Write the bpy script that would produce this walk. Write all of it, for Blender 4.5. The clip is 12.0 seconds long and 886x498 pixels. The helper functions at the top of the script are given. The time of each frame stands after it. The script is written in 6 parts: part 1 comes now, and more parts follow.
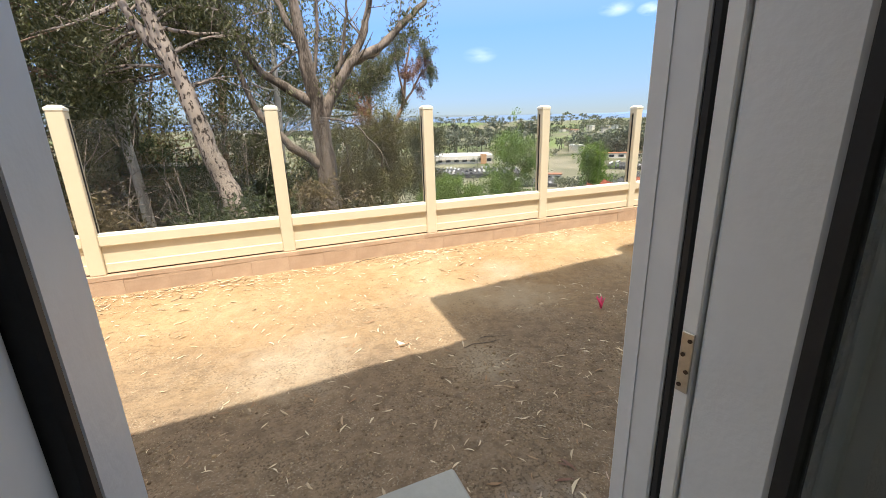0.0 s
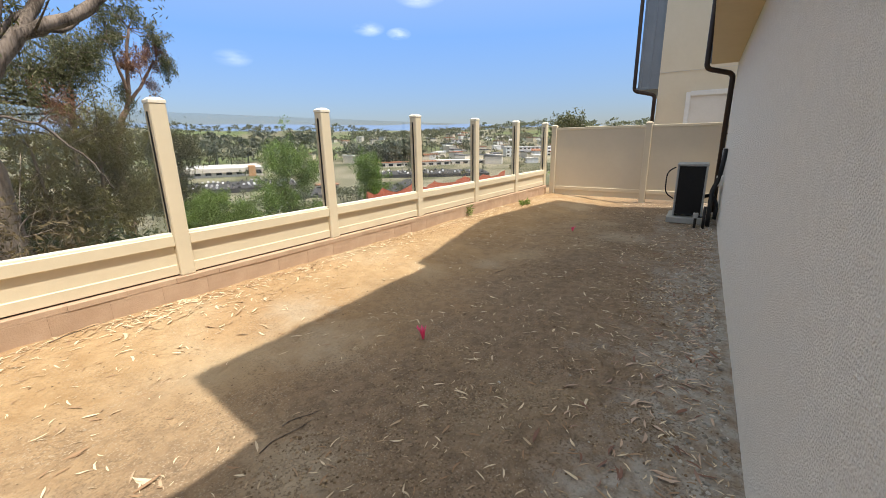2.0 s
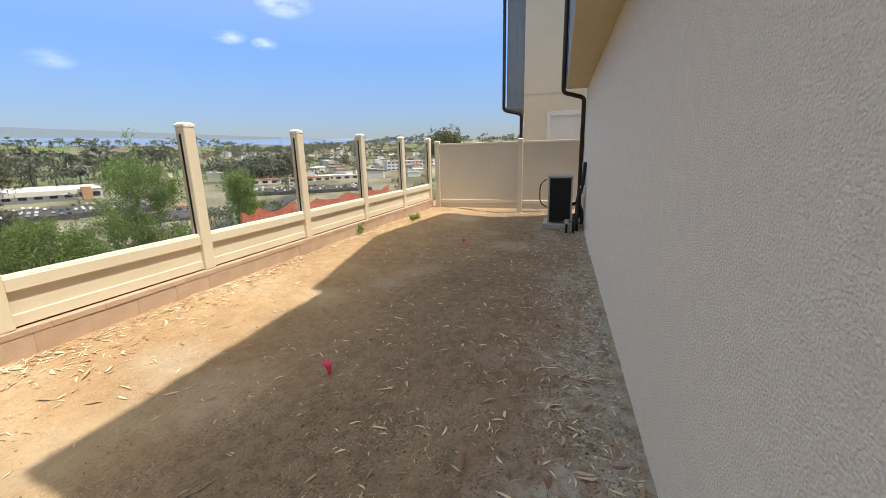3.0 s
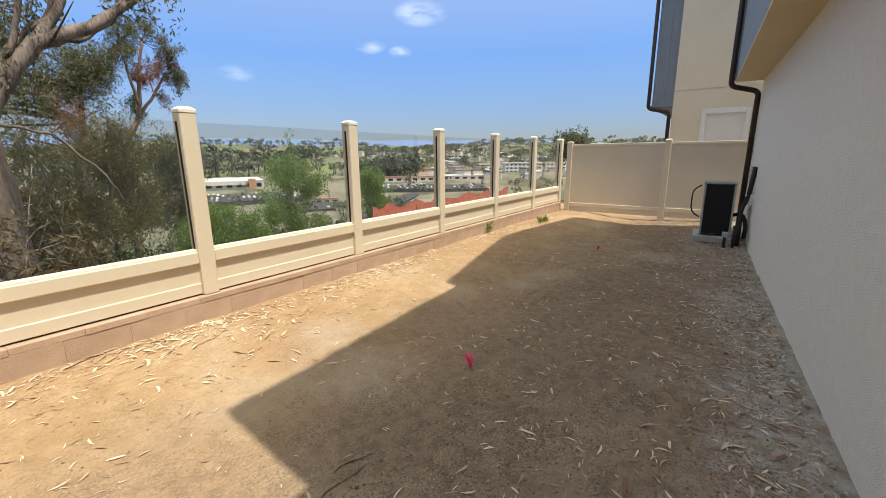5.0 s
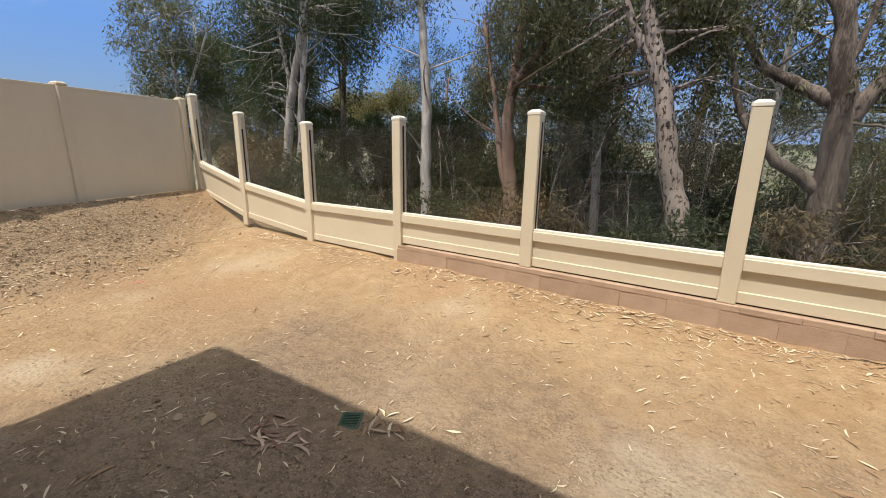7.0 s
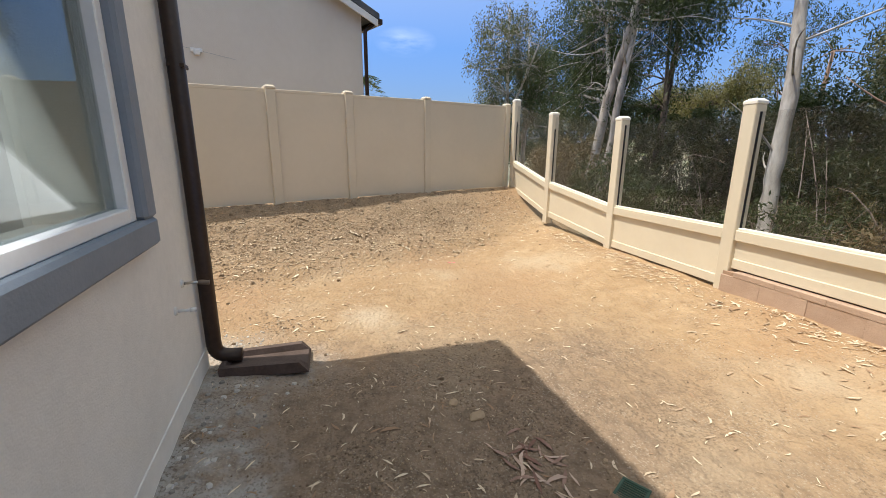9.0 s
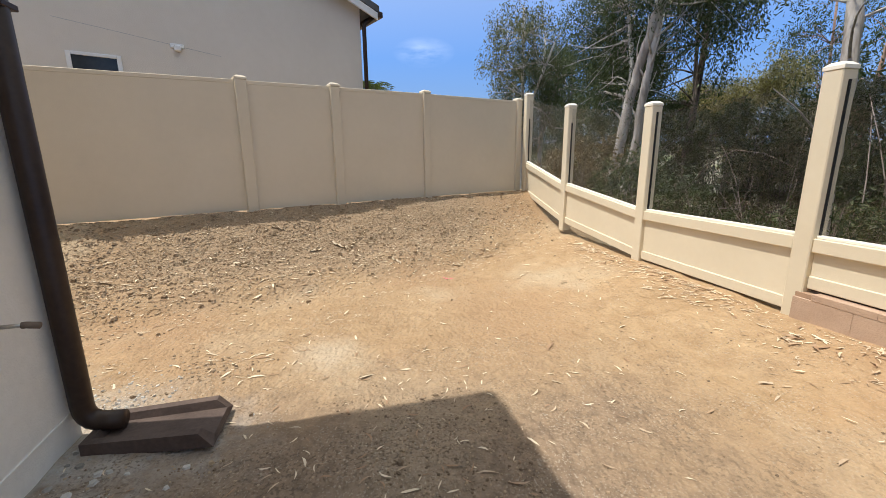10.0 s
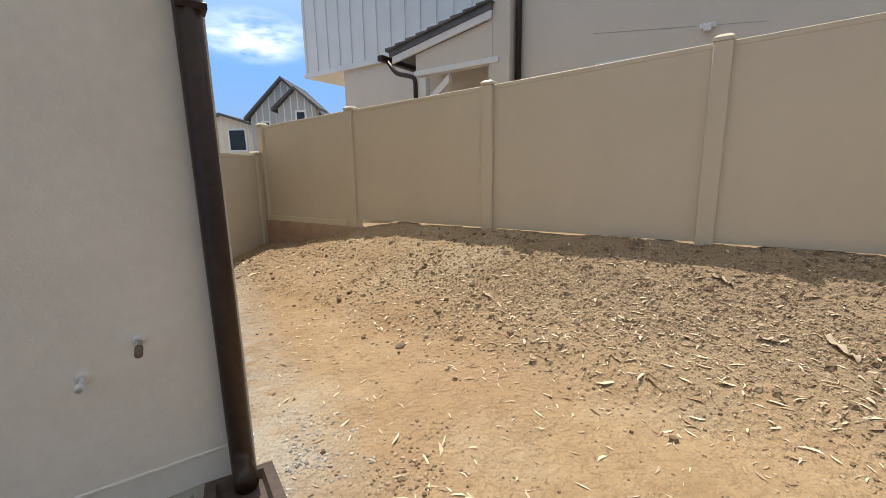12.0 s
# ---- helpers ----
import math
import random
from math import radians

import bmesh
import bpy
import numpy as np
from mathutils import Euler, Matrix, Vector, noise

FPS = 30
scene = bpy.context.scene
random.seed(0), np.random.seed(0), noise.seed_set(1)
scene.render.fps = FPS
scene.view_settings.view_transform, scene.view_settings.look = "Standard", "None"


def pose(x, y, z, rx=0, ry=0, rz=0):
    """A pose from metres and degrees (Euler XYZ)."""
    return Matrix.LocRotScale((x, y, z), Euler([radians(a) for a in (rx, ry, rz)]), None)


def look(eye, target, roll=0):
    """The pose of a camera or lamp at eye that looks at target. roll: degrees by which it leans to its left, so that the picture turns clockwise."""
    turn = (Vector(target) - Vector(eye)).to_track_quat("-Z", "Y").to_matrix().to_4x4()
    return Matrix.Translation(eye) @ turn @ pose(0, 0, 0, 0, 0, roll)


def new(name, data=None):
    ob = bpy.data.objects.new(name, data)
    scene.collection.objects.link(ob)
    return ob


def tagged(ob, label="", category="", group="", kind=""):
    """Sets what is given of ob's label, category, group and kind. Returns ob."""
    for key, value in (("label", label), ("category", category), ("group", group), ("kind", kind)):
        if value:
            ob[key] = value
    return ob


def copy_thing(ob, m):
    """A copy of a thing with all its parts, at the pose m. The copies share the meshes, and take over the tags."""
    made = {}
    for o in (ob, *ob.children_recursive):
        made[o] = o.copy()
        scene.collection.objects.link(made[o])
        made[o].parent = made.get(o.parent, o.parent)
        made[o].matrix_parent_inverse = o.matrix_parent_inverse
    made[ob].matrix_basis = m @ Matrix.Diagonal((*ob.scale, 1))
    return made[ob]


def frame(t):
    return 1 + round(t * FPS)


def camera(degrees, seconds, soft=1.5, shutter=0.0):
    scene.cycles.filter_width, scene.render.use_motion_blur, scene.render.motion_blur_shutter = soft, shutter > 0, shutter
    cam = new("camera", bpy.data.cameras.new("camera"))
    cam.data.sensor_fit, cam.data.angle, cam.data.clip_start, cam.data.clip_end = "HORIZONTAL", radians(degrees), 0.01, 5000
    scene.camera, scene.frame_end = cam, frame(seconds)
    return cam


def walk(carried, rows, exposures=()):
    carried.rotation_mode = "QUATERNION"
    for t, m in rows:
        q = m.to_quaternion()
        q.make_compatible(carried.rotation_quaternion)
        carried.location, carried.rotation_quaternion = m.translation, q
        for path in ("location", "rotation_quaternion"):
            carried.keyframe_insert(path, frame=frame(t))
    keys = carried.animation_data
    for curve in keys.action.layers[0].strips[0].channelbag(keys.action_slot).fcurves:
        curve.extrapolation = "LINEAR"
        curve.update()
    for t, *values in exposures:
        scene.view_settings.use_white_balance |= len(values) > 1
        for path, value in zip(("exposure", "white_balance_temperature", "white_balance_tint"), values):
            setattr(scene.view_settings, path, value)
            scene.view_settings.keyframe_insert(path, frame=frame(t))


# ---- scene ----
cam = camera(95.0, 12.0, soft=0.85)
PATH = [
    (0, (0.078, 0.159, 1.607), (0.848, 1.926, 1.071), -1.8),
    (0.5, (0.186, 0.3, 1.594), (1.069, 2.013, 1.059), -1.3),
    (1, (0.267, 0.487, 1.61), (1.32, 2.105, 1.068), -0.9),
    (1.5, (0.353, 0.698, 1.62), (1.649, 2.123, 1.081), -0.7),
    (2, (0.481, 0.882, 1.564), (2.047, 2.015, 1.05), -1.1),
    (2.5, (0.564, 0.976, 1.583), (2.335, 1.77, 1.101), -1.6),
    (2.7, (0.55, 1.0, 1.599), (2.374, 1.668, 1.125), -1.7),
    (4.5, (0.46, 1.302, 1.548), (2.302, 1.960, 1.129), -1.05),
    (5, (0.443, 1.332, 1.558), (2.025, 2.466, 1.115), -0.5),
    (5.5, (0.454, 1.239, 1.517), (1.461, 2.904, 1.054), -0.3),
    (6, (0.341, 1.171, 1.515), (0.593, 3.097, 1.04), 0.4),
    (6.5, (0.242, 1.154, 1.547), (-0.265, 3.027, 1.064), 0.6),
    (7, (0.112, 1.096, 1.57), (-0.983, 2.703, 1.099), 0.9),
    (7.5, (-0.062, 1.068, 1.552), (-1.552, 2.323, 1.098), 1.2),
    (7.7, (-0.091, 1.05, 1.568), (-1.694, 2.156, 1.114), 0.8),
    (9.3, (-0.437, 1.455, 1.45), (-2.323, 1.928, 0.983), 0.3),
    (9.5, (-0.592, 1.566, 1.424), (-2.483, 2.025, 0.961), 0.1),
    (10, (-1.03, 1.8, 1.347), (-2.936, 2.227, 0.917), -0.5),
    (10.5, (-1.555, 1.984, 1.331), (-3.502, 2.206, 0.932), -1.2),
    (11, (-2.078, 2.103, 1.31), (-3.994, 1.678, 0.925), -2.0),
    (11.5, (-2.557, 2.24, 1.336), (-4.112, 1.038, 0.969), -1.6),
    (12, (-3.049, 2.321, 1.356), (-4.061, 0.637, 0.984), -1.0),
]
walk(cam, [(t, look(eye, target, roll)) for t, eye, target, roll in PATH], ((0.0, 1.50, 7050, 8), (1.2, 1.20, 7050, 8), (2.5, 1.16, 7050, 9), (5.0, 1.04, 7000, 9), (6.0, 0.74, 6850, 10), (7.5, 0.74, 6650, 10), (9.5, 1.02, 6500, 9), (10.5, 0.78, 6450, 9), (11.3, 0.74, 6480, 8), (12.0, 0.82, 6600, 7)))

# ---- world, sun and exposure ----
SUN_EL, SUN_AZ = radians(67.0), radians(184.0)   # compass azimuth of the sun, from +y towards +x
world = bpy.data.worlds.new("sky")
scene.world = world
world.use_nodes = True
wn, wl = world.node_tree.nodes, world.node_tree.links
sky = wn.new("ShaderNodeTexSky")
sky.sky_type, sky.sun_disc = "NISHITA", False
sky.sun_elevation, sky.sun_rotation = SUN_EL, SUN_AZ
sky.air_density, sky.dust_density, sky.ozone_density = 1.0, 0.2, 1.4
# a few thin clouds drawn into the sky by direction
wco = wn.new("ShaderNodeTexCoord")
wmap = wn.new("ShaderNodeMapping")
wmap.inputs["Scale"].default_value = (2.2, 2.2, 7.0)
wl.new(wco.outputs["Generated"], wmap.inputs["Vector"])
wnoise = wn.new("ShaderNodeTexNoise")
wnoise.inputs["Scale"].default_value, wnoise.inputs["Detail"].default_value = 7.0, 7
wl.new(wmap.outputs["Vector"], wnoise.inputs["Vector"])


def wmath(op, one, two, three=None):
    q = wn.new("ShaderNodeMath")
    q.operation = op
    for i, v in enumerate((one, two, three)):
        if isinstance(v, (int, float)):
            q.inputs[i].default_value = v
        elif v is not None:
            wl.new(v, q.inputs[i])
    return q.outputs["Value"]


# small separate puffs: direction, half width, density
PUFFS = [((-0.135, -0.952, 0.275), 0.12, 0.9), ((0.690, 0.685, 0.235), 0.036, 0.28), ((0.735, 0.639, 0.226), 0.028, 0.45), ((0.75, 0.591, 0.298), 0.06, 0.4), ((0.479, 0.861, 0.170), 0.04, 0.16), ((-0.957, 0.175, 0.232), 0.07, 0.18)]
cover = None
for way, wide, dense in PUFFS:
    wd = wn.new("ShaderNodeVectorMath")
    wd.operation = "SUBTRACT"
    wl.new(wco.outputs["Generated"], wd.inputs[0])
    wd.inputs[1].default_value = way
    ws = wn.new("ShaderNodeVectorMath")
    ws.operation = "MULTIPLY"
    wl.new(wd.outputs["Vector"], ws.inputs[0])
    ws.inputs[1].default_value = (1 / wide, 1 / wide, 2.2 / wide)
    wlen = wn.new("ShaderNodeVectorMath")
    wlen.operation = "LENGTH"
    wl.new(ws.outputs["Vector"], wlen.inputs[0])
    blob = wmath("MULTIPLY", wmath("MAXIMUM", wmath("SUBTRACT", 1.0, wlen.outputs["Value"]), 0.0), dense)
    cover = blob if cover is None else wmath("ADD", cover, blob)
puff = wmath("MULTIPLY", cover, wmath("MULTIPLY_ADD", wnoise.outputs["Fac"], 5.0, -1.7))
wramp = wn.new("ShaderNodeValToRGB")
wramp.color_ramp.elements[0].position, wramp.color_ramp.elements[1].position = 0.0, 1.0
wramp.color_ramp.elements[1].color = (0.75, 0.75, 0.75, 1)
wl.new(puff, wramp.inputs["Fac"])
wmix = wn.new("ShaderNodeMixRGB")
wmix.inputs["Color2"].default_value = (6.5, 6.8, 7.2, 1)
wl.new(wramp.outputs["Color"], wmix.inputs["Fac"])
# sky lowered at the horizon, raised overhead out of view to fill shade
wsep = wn.new("ShaderNodeSeparateXYZ")
wl.new(wco.outputs["Generated"], wsep.inputs["Vector"])
wfall = wn.new("ShaderNodeMapRange")
wfall.inputs["From Min"].default_value, wfall.inputs["From Max"].default_value = 0.0, 0.8
wfall.inputs["To Min"].default_value, wfall.inputs["To Max"].default_value = 0.24, 1.65
wl.new(wsep.outputs["Z"], wfall.inputs["Value"])
wgrade = wn.new("ShaderNodeValToRGB")   # bluer low down, warmed overhead so the fill light in shade is warmer
wgrade.color_ramp.elements[0].position, wgrade.color_ramp.elements[1].position = 0.22, 0.68
wmid = wgrade.color_ramp.elements.new(0.02)
wmid.color = (0.68, 0.735, 0.99, 1)
wgrade.color_ramp.elements[1].color, wgrade.color_ramp.elements[2].color = (0.50, 0.68, 0.985, 1), (1.64, 1.10, 0.62, 1)
wl.new(wsep.outputs["Z"], wgrade.inputs["Fac"])
wtint = wn.new("ShaderNodeVectorMath")
wtint.operation = "MULTIPLY"
wl.new(wgrade.outputs["Color"], wtint.inputs[1])
wl.new(sky.outputs["Color"], wtint.inputs[0])
wlevel = wn.new("ShaderNodeVectorMath")
wlevel.operation = "SCALE"
wl.new(wtint.outputs["Vector"], wlevel.inputs[0])
wl.new(wfall.outputs["Result"], wlevel.inputs["Scale"])
wl.new(wlevel.outputs["Vector"], wmix.inputs["Color1"])
wbg = wn["Background"]
wbg.inputs["Strength"].default_value = 0.15
wl.new(wmix.outputs["Color"], wbg.inputs["Color"])
sun = new("sun", bpy.data.lights.new("sun", "SUN"))
sun.data.energy, sun.data.angle, sun.data.color = 2.42, radians(0.53), (1.0, 0.95, 0.86)
sun_from = Vector((math.sin(SUN_AZ) * math.cos(SUN_EL), math.cos(SUN_AZ) * math.cos(SUN_EL), math.sin(SUN_EL)))
sun.matrix_world = look(sun_from * 60, (0, 0, 0))


# ---- materials ----
FO, FD = Vector((-6.70, 0.55)), Vector((-0.42, 0.907)).normalized()   # the solid side fence: a point and its direction
FN = Vector((FD.y, -FD.x))                                             # towards the yard
SLOPE = math.atan(0.0634)
HOUSE = pose(0, 0.505, 0, 0, 0, math.degrees(SLOPE))


def material(name, dark, light, scale=6.0, rough=0.7, bump=0.0, bump_scale=60.0, metal=0.0, fine=0.3, island=0.0, per_object=0.0, spec=0.4, stretch=(1, 1, 1), bump_dist=0.01):
    """Two scales of noise between two colours, with fine relief; island / per_object vary the brightness from piece to piece."""
    m = bpy.data.materials.new(name)
    m.use_nodes = True
    n, l = m.node_tree.nodes, m.node_tree.links
    b = n["Principled BSDF"]
    co = n.new("ShaderNodeTexCoord")
    mp = n.new("ShaderNodeMapping")
    mp.inputs["Scale"].default_value = stretch
    l.new(co.outputs["Object"], mp.inputs["Vector"])
    big, small = n.new("ShaderNodeTexNoise"), n.new("ShaderNodeTexNoise")
    big.inputs["Scale"].default_value, big.inputs["Detail"].default_value = scale, 5
    small.inputs["Scale"].default_value, small.inputs["Detail"].default_value = scale * 9, 4
    for t in (big, small):
        l.new(mp.outputs["Vector"], t.inputs["Vector"])
    mix = n.new("ShaderNodeMix")
    mix.inputs["Factor"].default_value = fine
    l.new(big.outputs["Fac"], mix.inputs["A"])
    l.new(small.outputs["Fac"], mix.inputs["B"])
    fac = mix.outputs["Result"]
    for on, kind, out in ((island, "ShaderNodeNewGeometry", "Random Per Island"), (per_object, "ShaderNodeObjectInfo", "Random")):
        if on:
            src = n.new(kind)
            mr = n.new("ShaderNodeMapRange")
            mr.inputs["To Min"].default_value, mr.inputs["To Max"].default_value = -on, on
            l.new(src.outputs[out], mr.inputs["Value"])
            add = n.new("ShaderNodeMath")
            l.new(fac, add.inputs[0])
            l.new(mr.outputs["Result"], add.inputs[1])
            fac = add.outputs["Value"]
    ramp = n.new("ShaderNodeValToRGB")
    ramp.color_ramp.elements[0].position, ramp.color_ramp.elements[1].position = 0.3, 0.7
    ramp.color_ramp.elements[0].color, ramp.color_ramp.elements[1].color = (*dark, 1), (*light, 1)
    l.new(fac, ramp.inputs["Fac"])
    l.new(ramp.outputs["Color"], b.inputs["Base Color"])
    b.inputs["Roughness"].default_value, b.inputs["Metallic"].default_value = rough, metal
    b.inputs["Specular IOR Level"].default_value = spec
    if bump:
        tx = n.new("ShaderNodeTexNoise")
        tx.inputs["Scale"].default_value, tx.inputs["Detail"].default_value = bump_scale, 6
        l.new(mp.outputs["Vector"], tx.inputs["Vector"])
        bp = n.new("ShaderNodeBump")
        bp.inputs["Strength"].default_value, bp.inputs["Distance"].default_value = bump, bump_dist
        l.new(tx.outputs["Fac"], bp.inputs["Height"])
        l.new(bp.outputs["Normal"], b.inputs["Normal"])
    return m


def leaf_material(name, dark, light, through_col, island=0.35):
    m = material(name, dark, light, scale=0.6, rough=0.45, island=island, fine=0.2)
    n, l = m.node_tree.nodes, m.node_tree.links
    out, b = n["Material Output"], n["Principled BSDF"]
    tr = n.new("ShaderNodeBsdfTranslucent")
    tr.inputs["Color"].default_value = (*through_col, 1)
    mx = n.new("ShaderNodeMixShader")
    mx.inputs["Fac"].default_value = 0.36
    l.new(b.outputs["BSDF"], mx.inputs[1])
    l.new(tr.outputs["BSDF"], mx.inputs[2])
    l.new(mx.outputs["Shader"], out.inputs["Surface"])
    return m


def glass_material(name, tint, gloss=1.0):
    m = bpy.data.materials.new(name)
    m.use_nodes = True
    n, l = m.node_tree.nodes, m.node_tree.links
    n.remove(n["Principled BSDF"])
    tp, gl, fr, mx = n.new("ShaderNodeBsdfTransparent"), n.new("ShaderNodeBsdfGlossy"), n.new("ShaderNodeLayerWeight"), n.new("ShaderNodeMixShader")
    tp.inputs["Color"].default_value = (*tint, 1)
    gl.inputs["Roughness"].default_value = 0.01
    gl.inputs["Color"].default_value = (gloss, gloss, gloss, 1)
    fr.inputs["Blend"].default_value = 0.5
    pw, ad = n.new("ShaderNodeMath"), n.new("ShaderNodeMath")
    pw.operation, ad.operation = "POWER", "MULTIPLY_ADD"
    pw.inputs[1].default_value, ad.inputs[1].default_value, ad.inputs[2].default_value = 5.0, 0.90, 0.04
    l.new(fr.outputs["Facing"], pw.inputs[0])
    l.new(pw.outputs["Value"], ad.inputs[0])
    l.new(ad.outputs["Value"], mx.inputs["Fac"])
    l.new(tp.outputs["BSDF"], mx.inputs[1])
    l.new(gl.outputs["BSDF"], mx.inputs[2])
    l.new(mx.outputs["Shader"], n["Material Output"].inputs["Surface"])
    return m


PATCHES = [(2.55, 4.08, 0.32), (7.35, 2.27, 0.45), (4.95, 3.38, 0.24), (-3.85, 1.57, 0.28), (-3.22, 0.48, 0.40), (0.1, 3.1, 0.50), (2.35, 3.45, 0.45), (1.41, 2.46, 0.28), (-3.45, 0.0, 0.35)]   # pale dusty spots


def dirt_material():
    """Bare graded soil: sandy tan by the fence, browner and greyer towards the house, dust patches; grass and scrub on the slopes beyond."""
    m = material("bare_soil", (0.315, 0.203, 0.108), (0.495, 0.352, 0.208), scale=0.9, rough=0.95, bump=1.0, bump_scale=26, fine=0.5, spec=0.15, bump_dist=0.03)
    n, l = m.node_tree.nodes, m.node_tree.links
    b = n["Principled BSDF"]
    base = b.inputs["Base Color"].links[0].from_socket
    co = n.new("ShaderNodeTexCoord")
    sep = n.new("ShaderNodeSeparateXYZ")
    l.new(co.outputs["Object"], sep.inputs["Vector"])

    def mapped(sock, a, c, lo, hi):
        r = n.new("ShaderNodeMapRange")
        r.clamp = True
        for k, v in (("From Min", a), ("From Max", c), ("To Min", lo), ("To Max", hi)):
            r.inputs[k].default_value = v
        l.new(sock, r.inputs["Value"])
        return r.outputs["Result"]

    def noise_fac(scale, detail=5):
        t = n.new("ShaderNodeTexNoise")
        t.inputs["Scale"].default_value, t.inputs["Detail"].default_value = scale, detail
        l.new(co.outputs["Object"], t.inputs["Vector"])
        return t.outputs["Fac"]

    def math_node(op, a, c):
        q = n.new("ShaderNodeMath")
        q.operation = op
        for i, s in enumerate((a, c)):
            if isinstance(s, (int, float)):
                q.inputs[i].default_value = s
            else:
                l.new(s, q.inputs[i])
        return q.outputs["Value"]

    def blend(fac, c1, c2):
        q = n.new("ShaderNodeMixRGB")
        l.new(fac, q.inputs["Fac"])
        l.new(c1, q.inputs["Color1"])
        if isinstance(c2, tuple):
            q.inputs["Color2"].default_value = (*c2, 1)
        else:
            l.new(c2, q.inputs["Color2"])
        return q.outputs["Color"]

    # greyish brown along the house, its shade put into the soil, broken by noise
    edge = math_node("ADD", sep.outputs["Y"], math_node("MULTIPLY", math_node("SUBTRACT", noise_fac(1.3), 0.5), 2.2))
    shade_tone = math_node("MULTIPLY", mapped(edge, 2.4, 4.2, 1.0, 0.0), mapped(math_node("ADD", sep.outputs["X"], math_node("MULTIPLY", noise_fac(2.3), 0.8)), -3.3, -2.3, 0.15, 1.0))
    # redder trodden areas in the open soil
    col = blend(mapped(noise_fac(0.55, 6), 0.50, 0.64, 0.0, 0.55), base, (0.375, 0.236, 0.133))
    # the heaped spoil along the side fence is greyer
    side = math_node("ADD", math_node("MULTIPLY", sep.outputs["X"], FN.x), math_node("MULTIPLY", sep.outputs["Y"], FN.y))
    side = math_node("SUBTRACT", math_node("ADD", side, math_node("MULTIPLY", math_node("SUBTRACT", noise_fac(2.0), 0.5), 1.6)), FO.dot(FN))
    heap = math_node("MULTIPLY", mapped(side, 1.0, 1.8, 0.85, 0.0), mapped(sep.outputs["Y"], -1.2, 0.2, 0.25, 1.0))
    heap = math_node("MULTIPLY", heap, mapped(sep.outputs["Y"], 4.6, 3.4, 0.3, 1.0))
    col = blend(heap, col, (0.345, 0.253, 0.165))
    col = blend(shade_tone, col, (0.272, 0.197, 0.138))
    # darker mottling inside that painted shade
    col = blend(math_node("MULTIPLY", shade_tone, mapped(noise_fac(11.0, 7), 0.46, 0.60, 0.0, 0.6)), col, (0.165, 0.117, 0.082))
    # pale dusty patches
    dust = mapped(noise_fac(0.85, 4), 0.54, 0.70, 0.0, 0.65)
    col = blend(math_node("MULTIPLY", dust, mapped(shade_tone, 0.0, 1.0, 1.0, 0.35)), col, (0.49, 0.395, 0.275))
    for px, py, pr in PATCHES:
        vd = n.new("ShaderNodeVectorMath")
        vd.operation = "DISTANCE"
        vd.inputs[1].default_value = (px, py, 0.03)
        l.new(co.outputs["Object"], vd.inputs[0])
        wob = math_node("ADD", vd.outputs["Value"], math_node("MULTIPLY", math_node("SUBTRACT", noise_fac(6.0), 0.5), pr * 1.6))
        col = blend(mapped(wob, pr * 0.2, pr * 1.2, 0.5, 0.0), col, (0.50, 0.42, 0.32))
    # dried mortar and gravelly grey beside the wall
    grey = math_node("MULTIPLY", mapped(math_node("SUBTRACT", edge, math_node("MULTIPLY", sep.outputs["X"], 0.06)), 0.75, 1.35, 1.0, 0.0), mapped(noise_fac(9.0, 8), 0.36, 0.60, 0.15, 0.9))
    grey = math_node("MULTIPLY", grey, mapped(sep.outputs["X"], -3.6, -3.1, 0.0, 1.0))
    col = blend(grey, col, (0.42, 0.395, 0.365))
    # fine light grit, and dark crumbs stronger where shade is painted
    col = blend(math_node("MULTIPLY", mapped(noise_fac(62.0, 8), 0.51, 0.62, 0.0, 1.0), math_node("MULTIPLY", mapped(math_node("MAXIMUM", shade_tone, heap), 0.0, 1.0, 0.2, 0.8), mapped(noise_fac(3.1, 4), 0.42, 0.60, 0.25, 1.0))), col, (0.125, 0.091, 0.063))
    col = blend(math_node("MULTIPLY", mapped(noise_fac(85.0, 8), 0.56, 0.66, 0.0, 1.0), mapped(noise_fac(2.4, 4), 0.40, 0.62, 0.15, 0.6)), col, (0.48, 0.41, 0.32))
    # the slope and the valley beyond the fence: dry grass, scrub, irrigated green
    far_col = n.new("ShaderNodeValToRGB")
    far_col.color_ramp.elements[0].position, far_col.color_ramp.elements[1].position = 0.38, 0.62
    far_col.color_ramp.elements[0].color, far_col.color_ramp.elements[1].color = (0.105, 0.115, 0.070, 1), (0.27, 0.25, 0.19, 1)
    l.new(noise_fac(0.03, 6), far_col.inputs["Fac"])
    meadow = mapped(noise_fac(0.0065, 3), 0.52, 0.58, 0.0, 0.9)
    wild = blend(math_node("MULTIPLY", meadow, mapped(sep.outputs["Y"], 330, 390, 0.0, 1.0)), far_col.outputs["Color"], (0.155, 0.205, 0.09))
    fd = n.new("ShaderNodeVectorMath")
    fd.operation = "DISTANCE"
    fd.inputs[1].default_value = (395, 440, 0)
    l.new(co.outputs["Object"], fd.inputs[0])
    wild = blend(mapped(math_node("ADD", fd.outputs["Value"], math_node("MULTIPLY", noise_fac(0.012), 60)), 90, 130, 0.85, 0.0), wild, (0.17, 0.235, 0.09))
    col = blend(mapped(sep.outputs["Y"], 5.6, 7.5, 0.0, 1.0), col, wild)
    l.new(col, b.inputs["Base Color"])
    return m


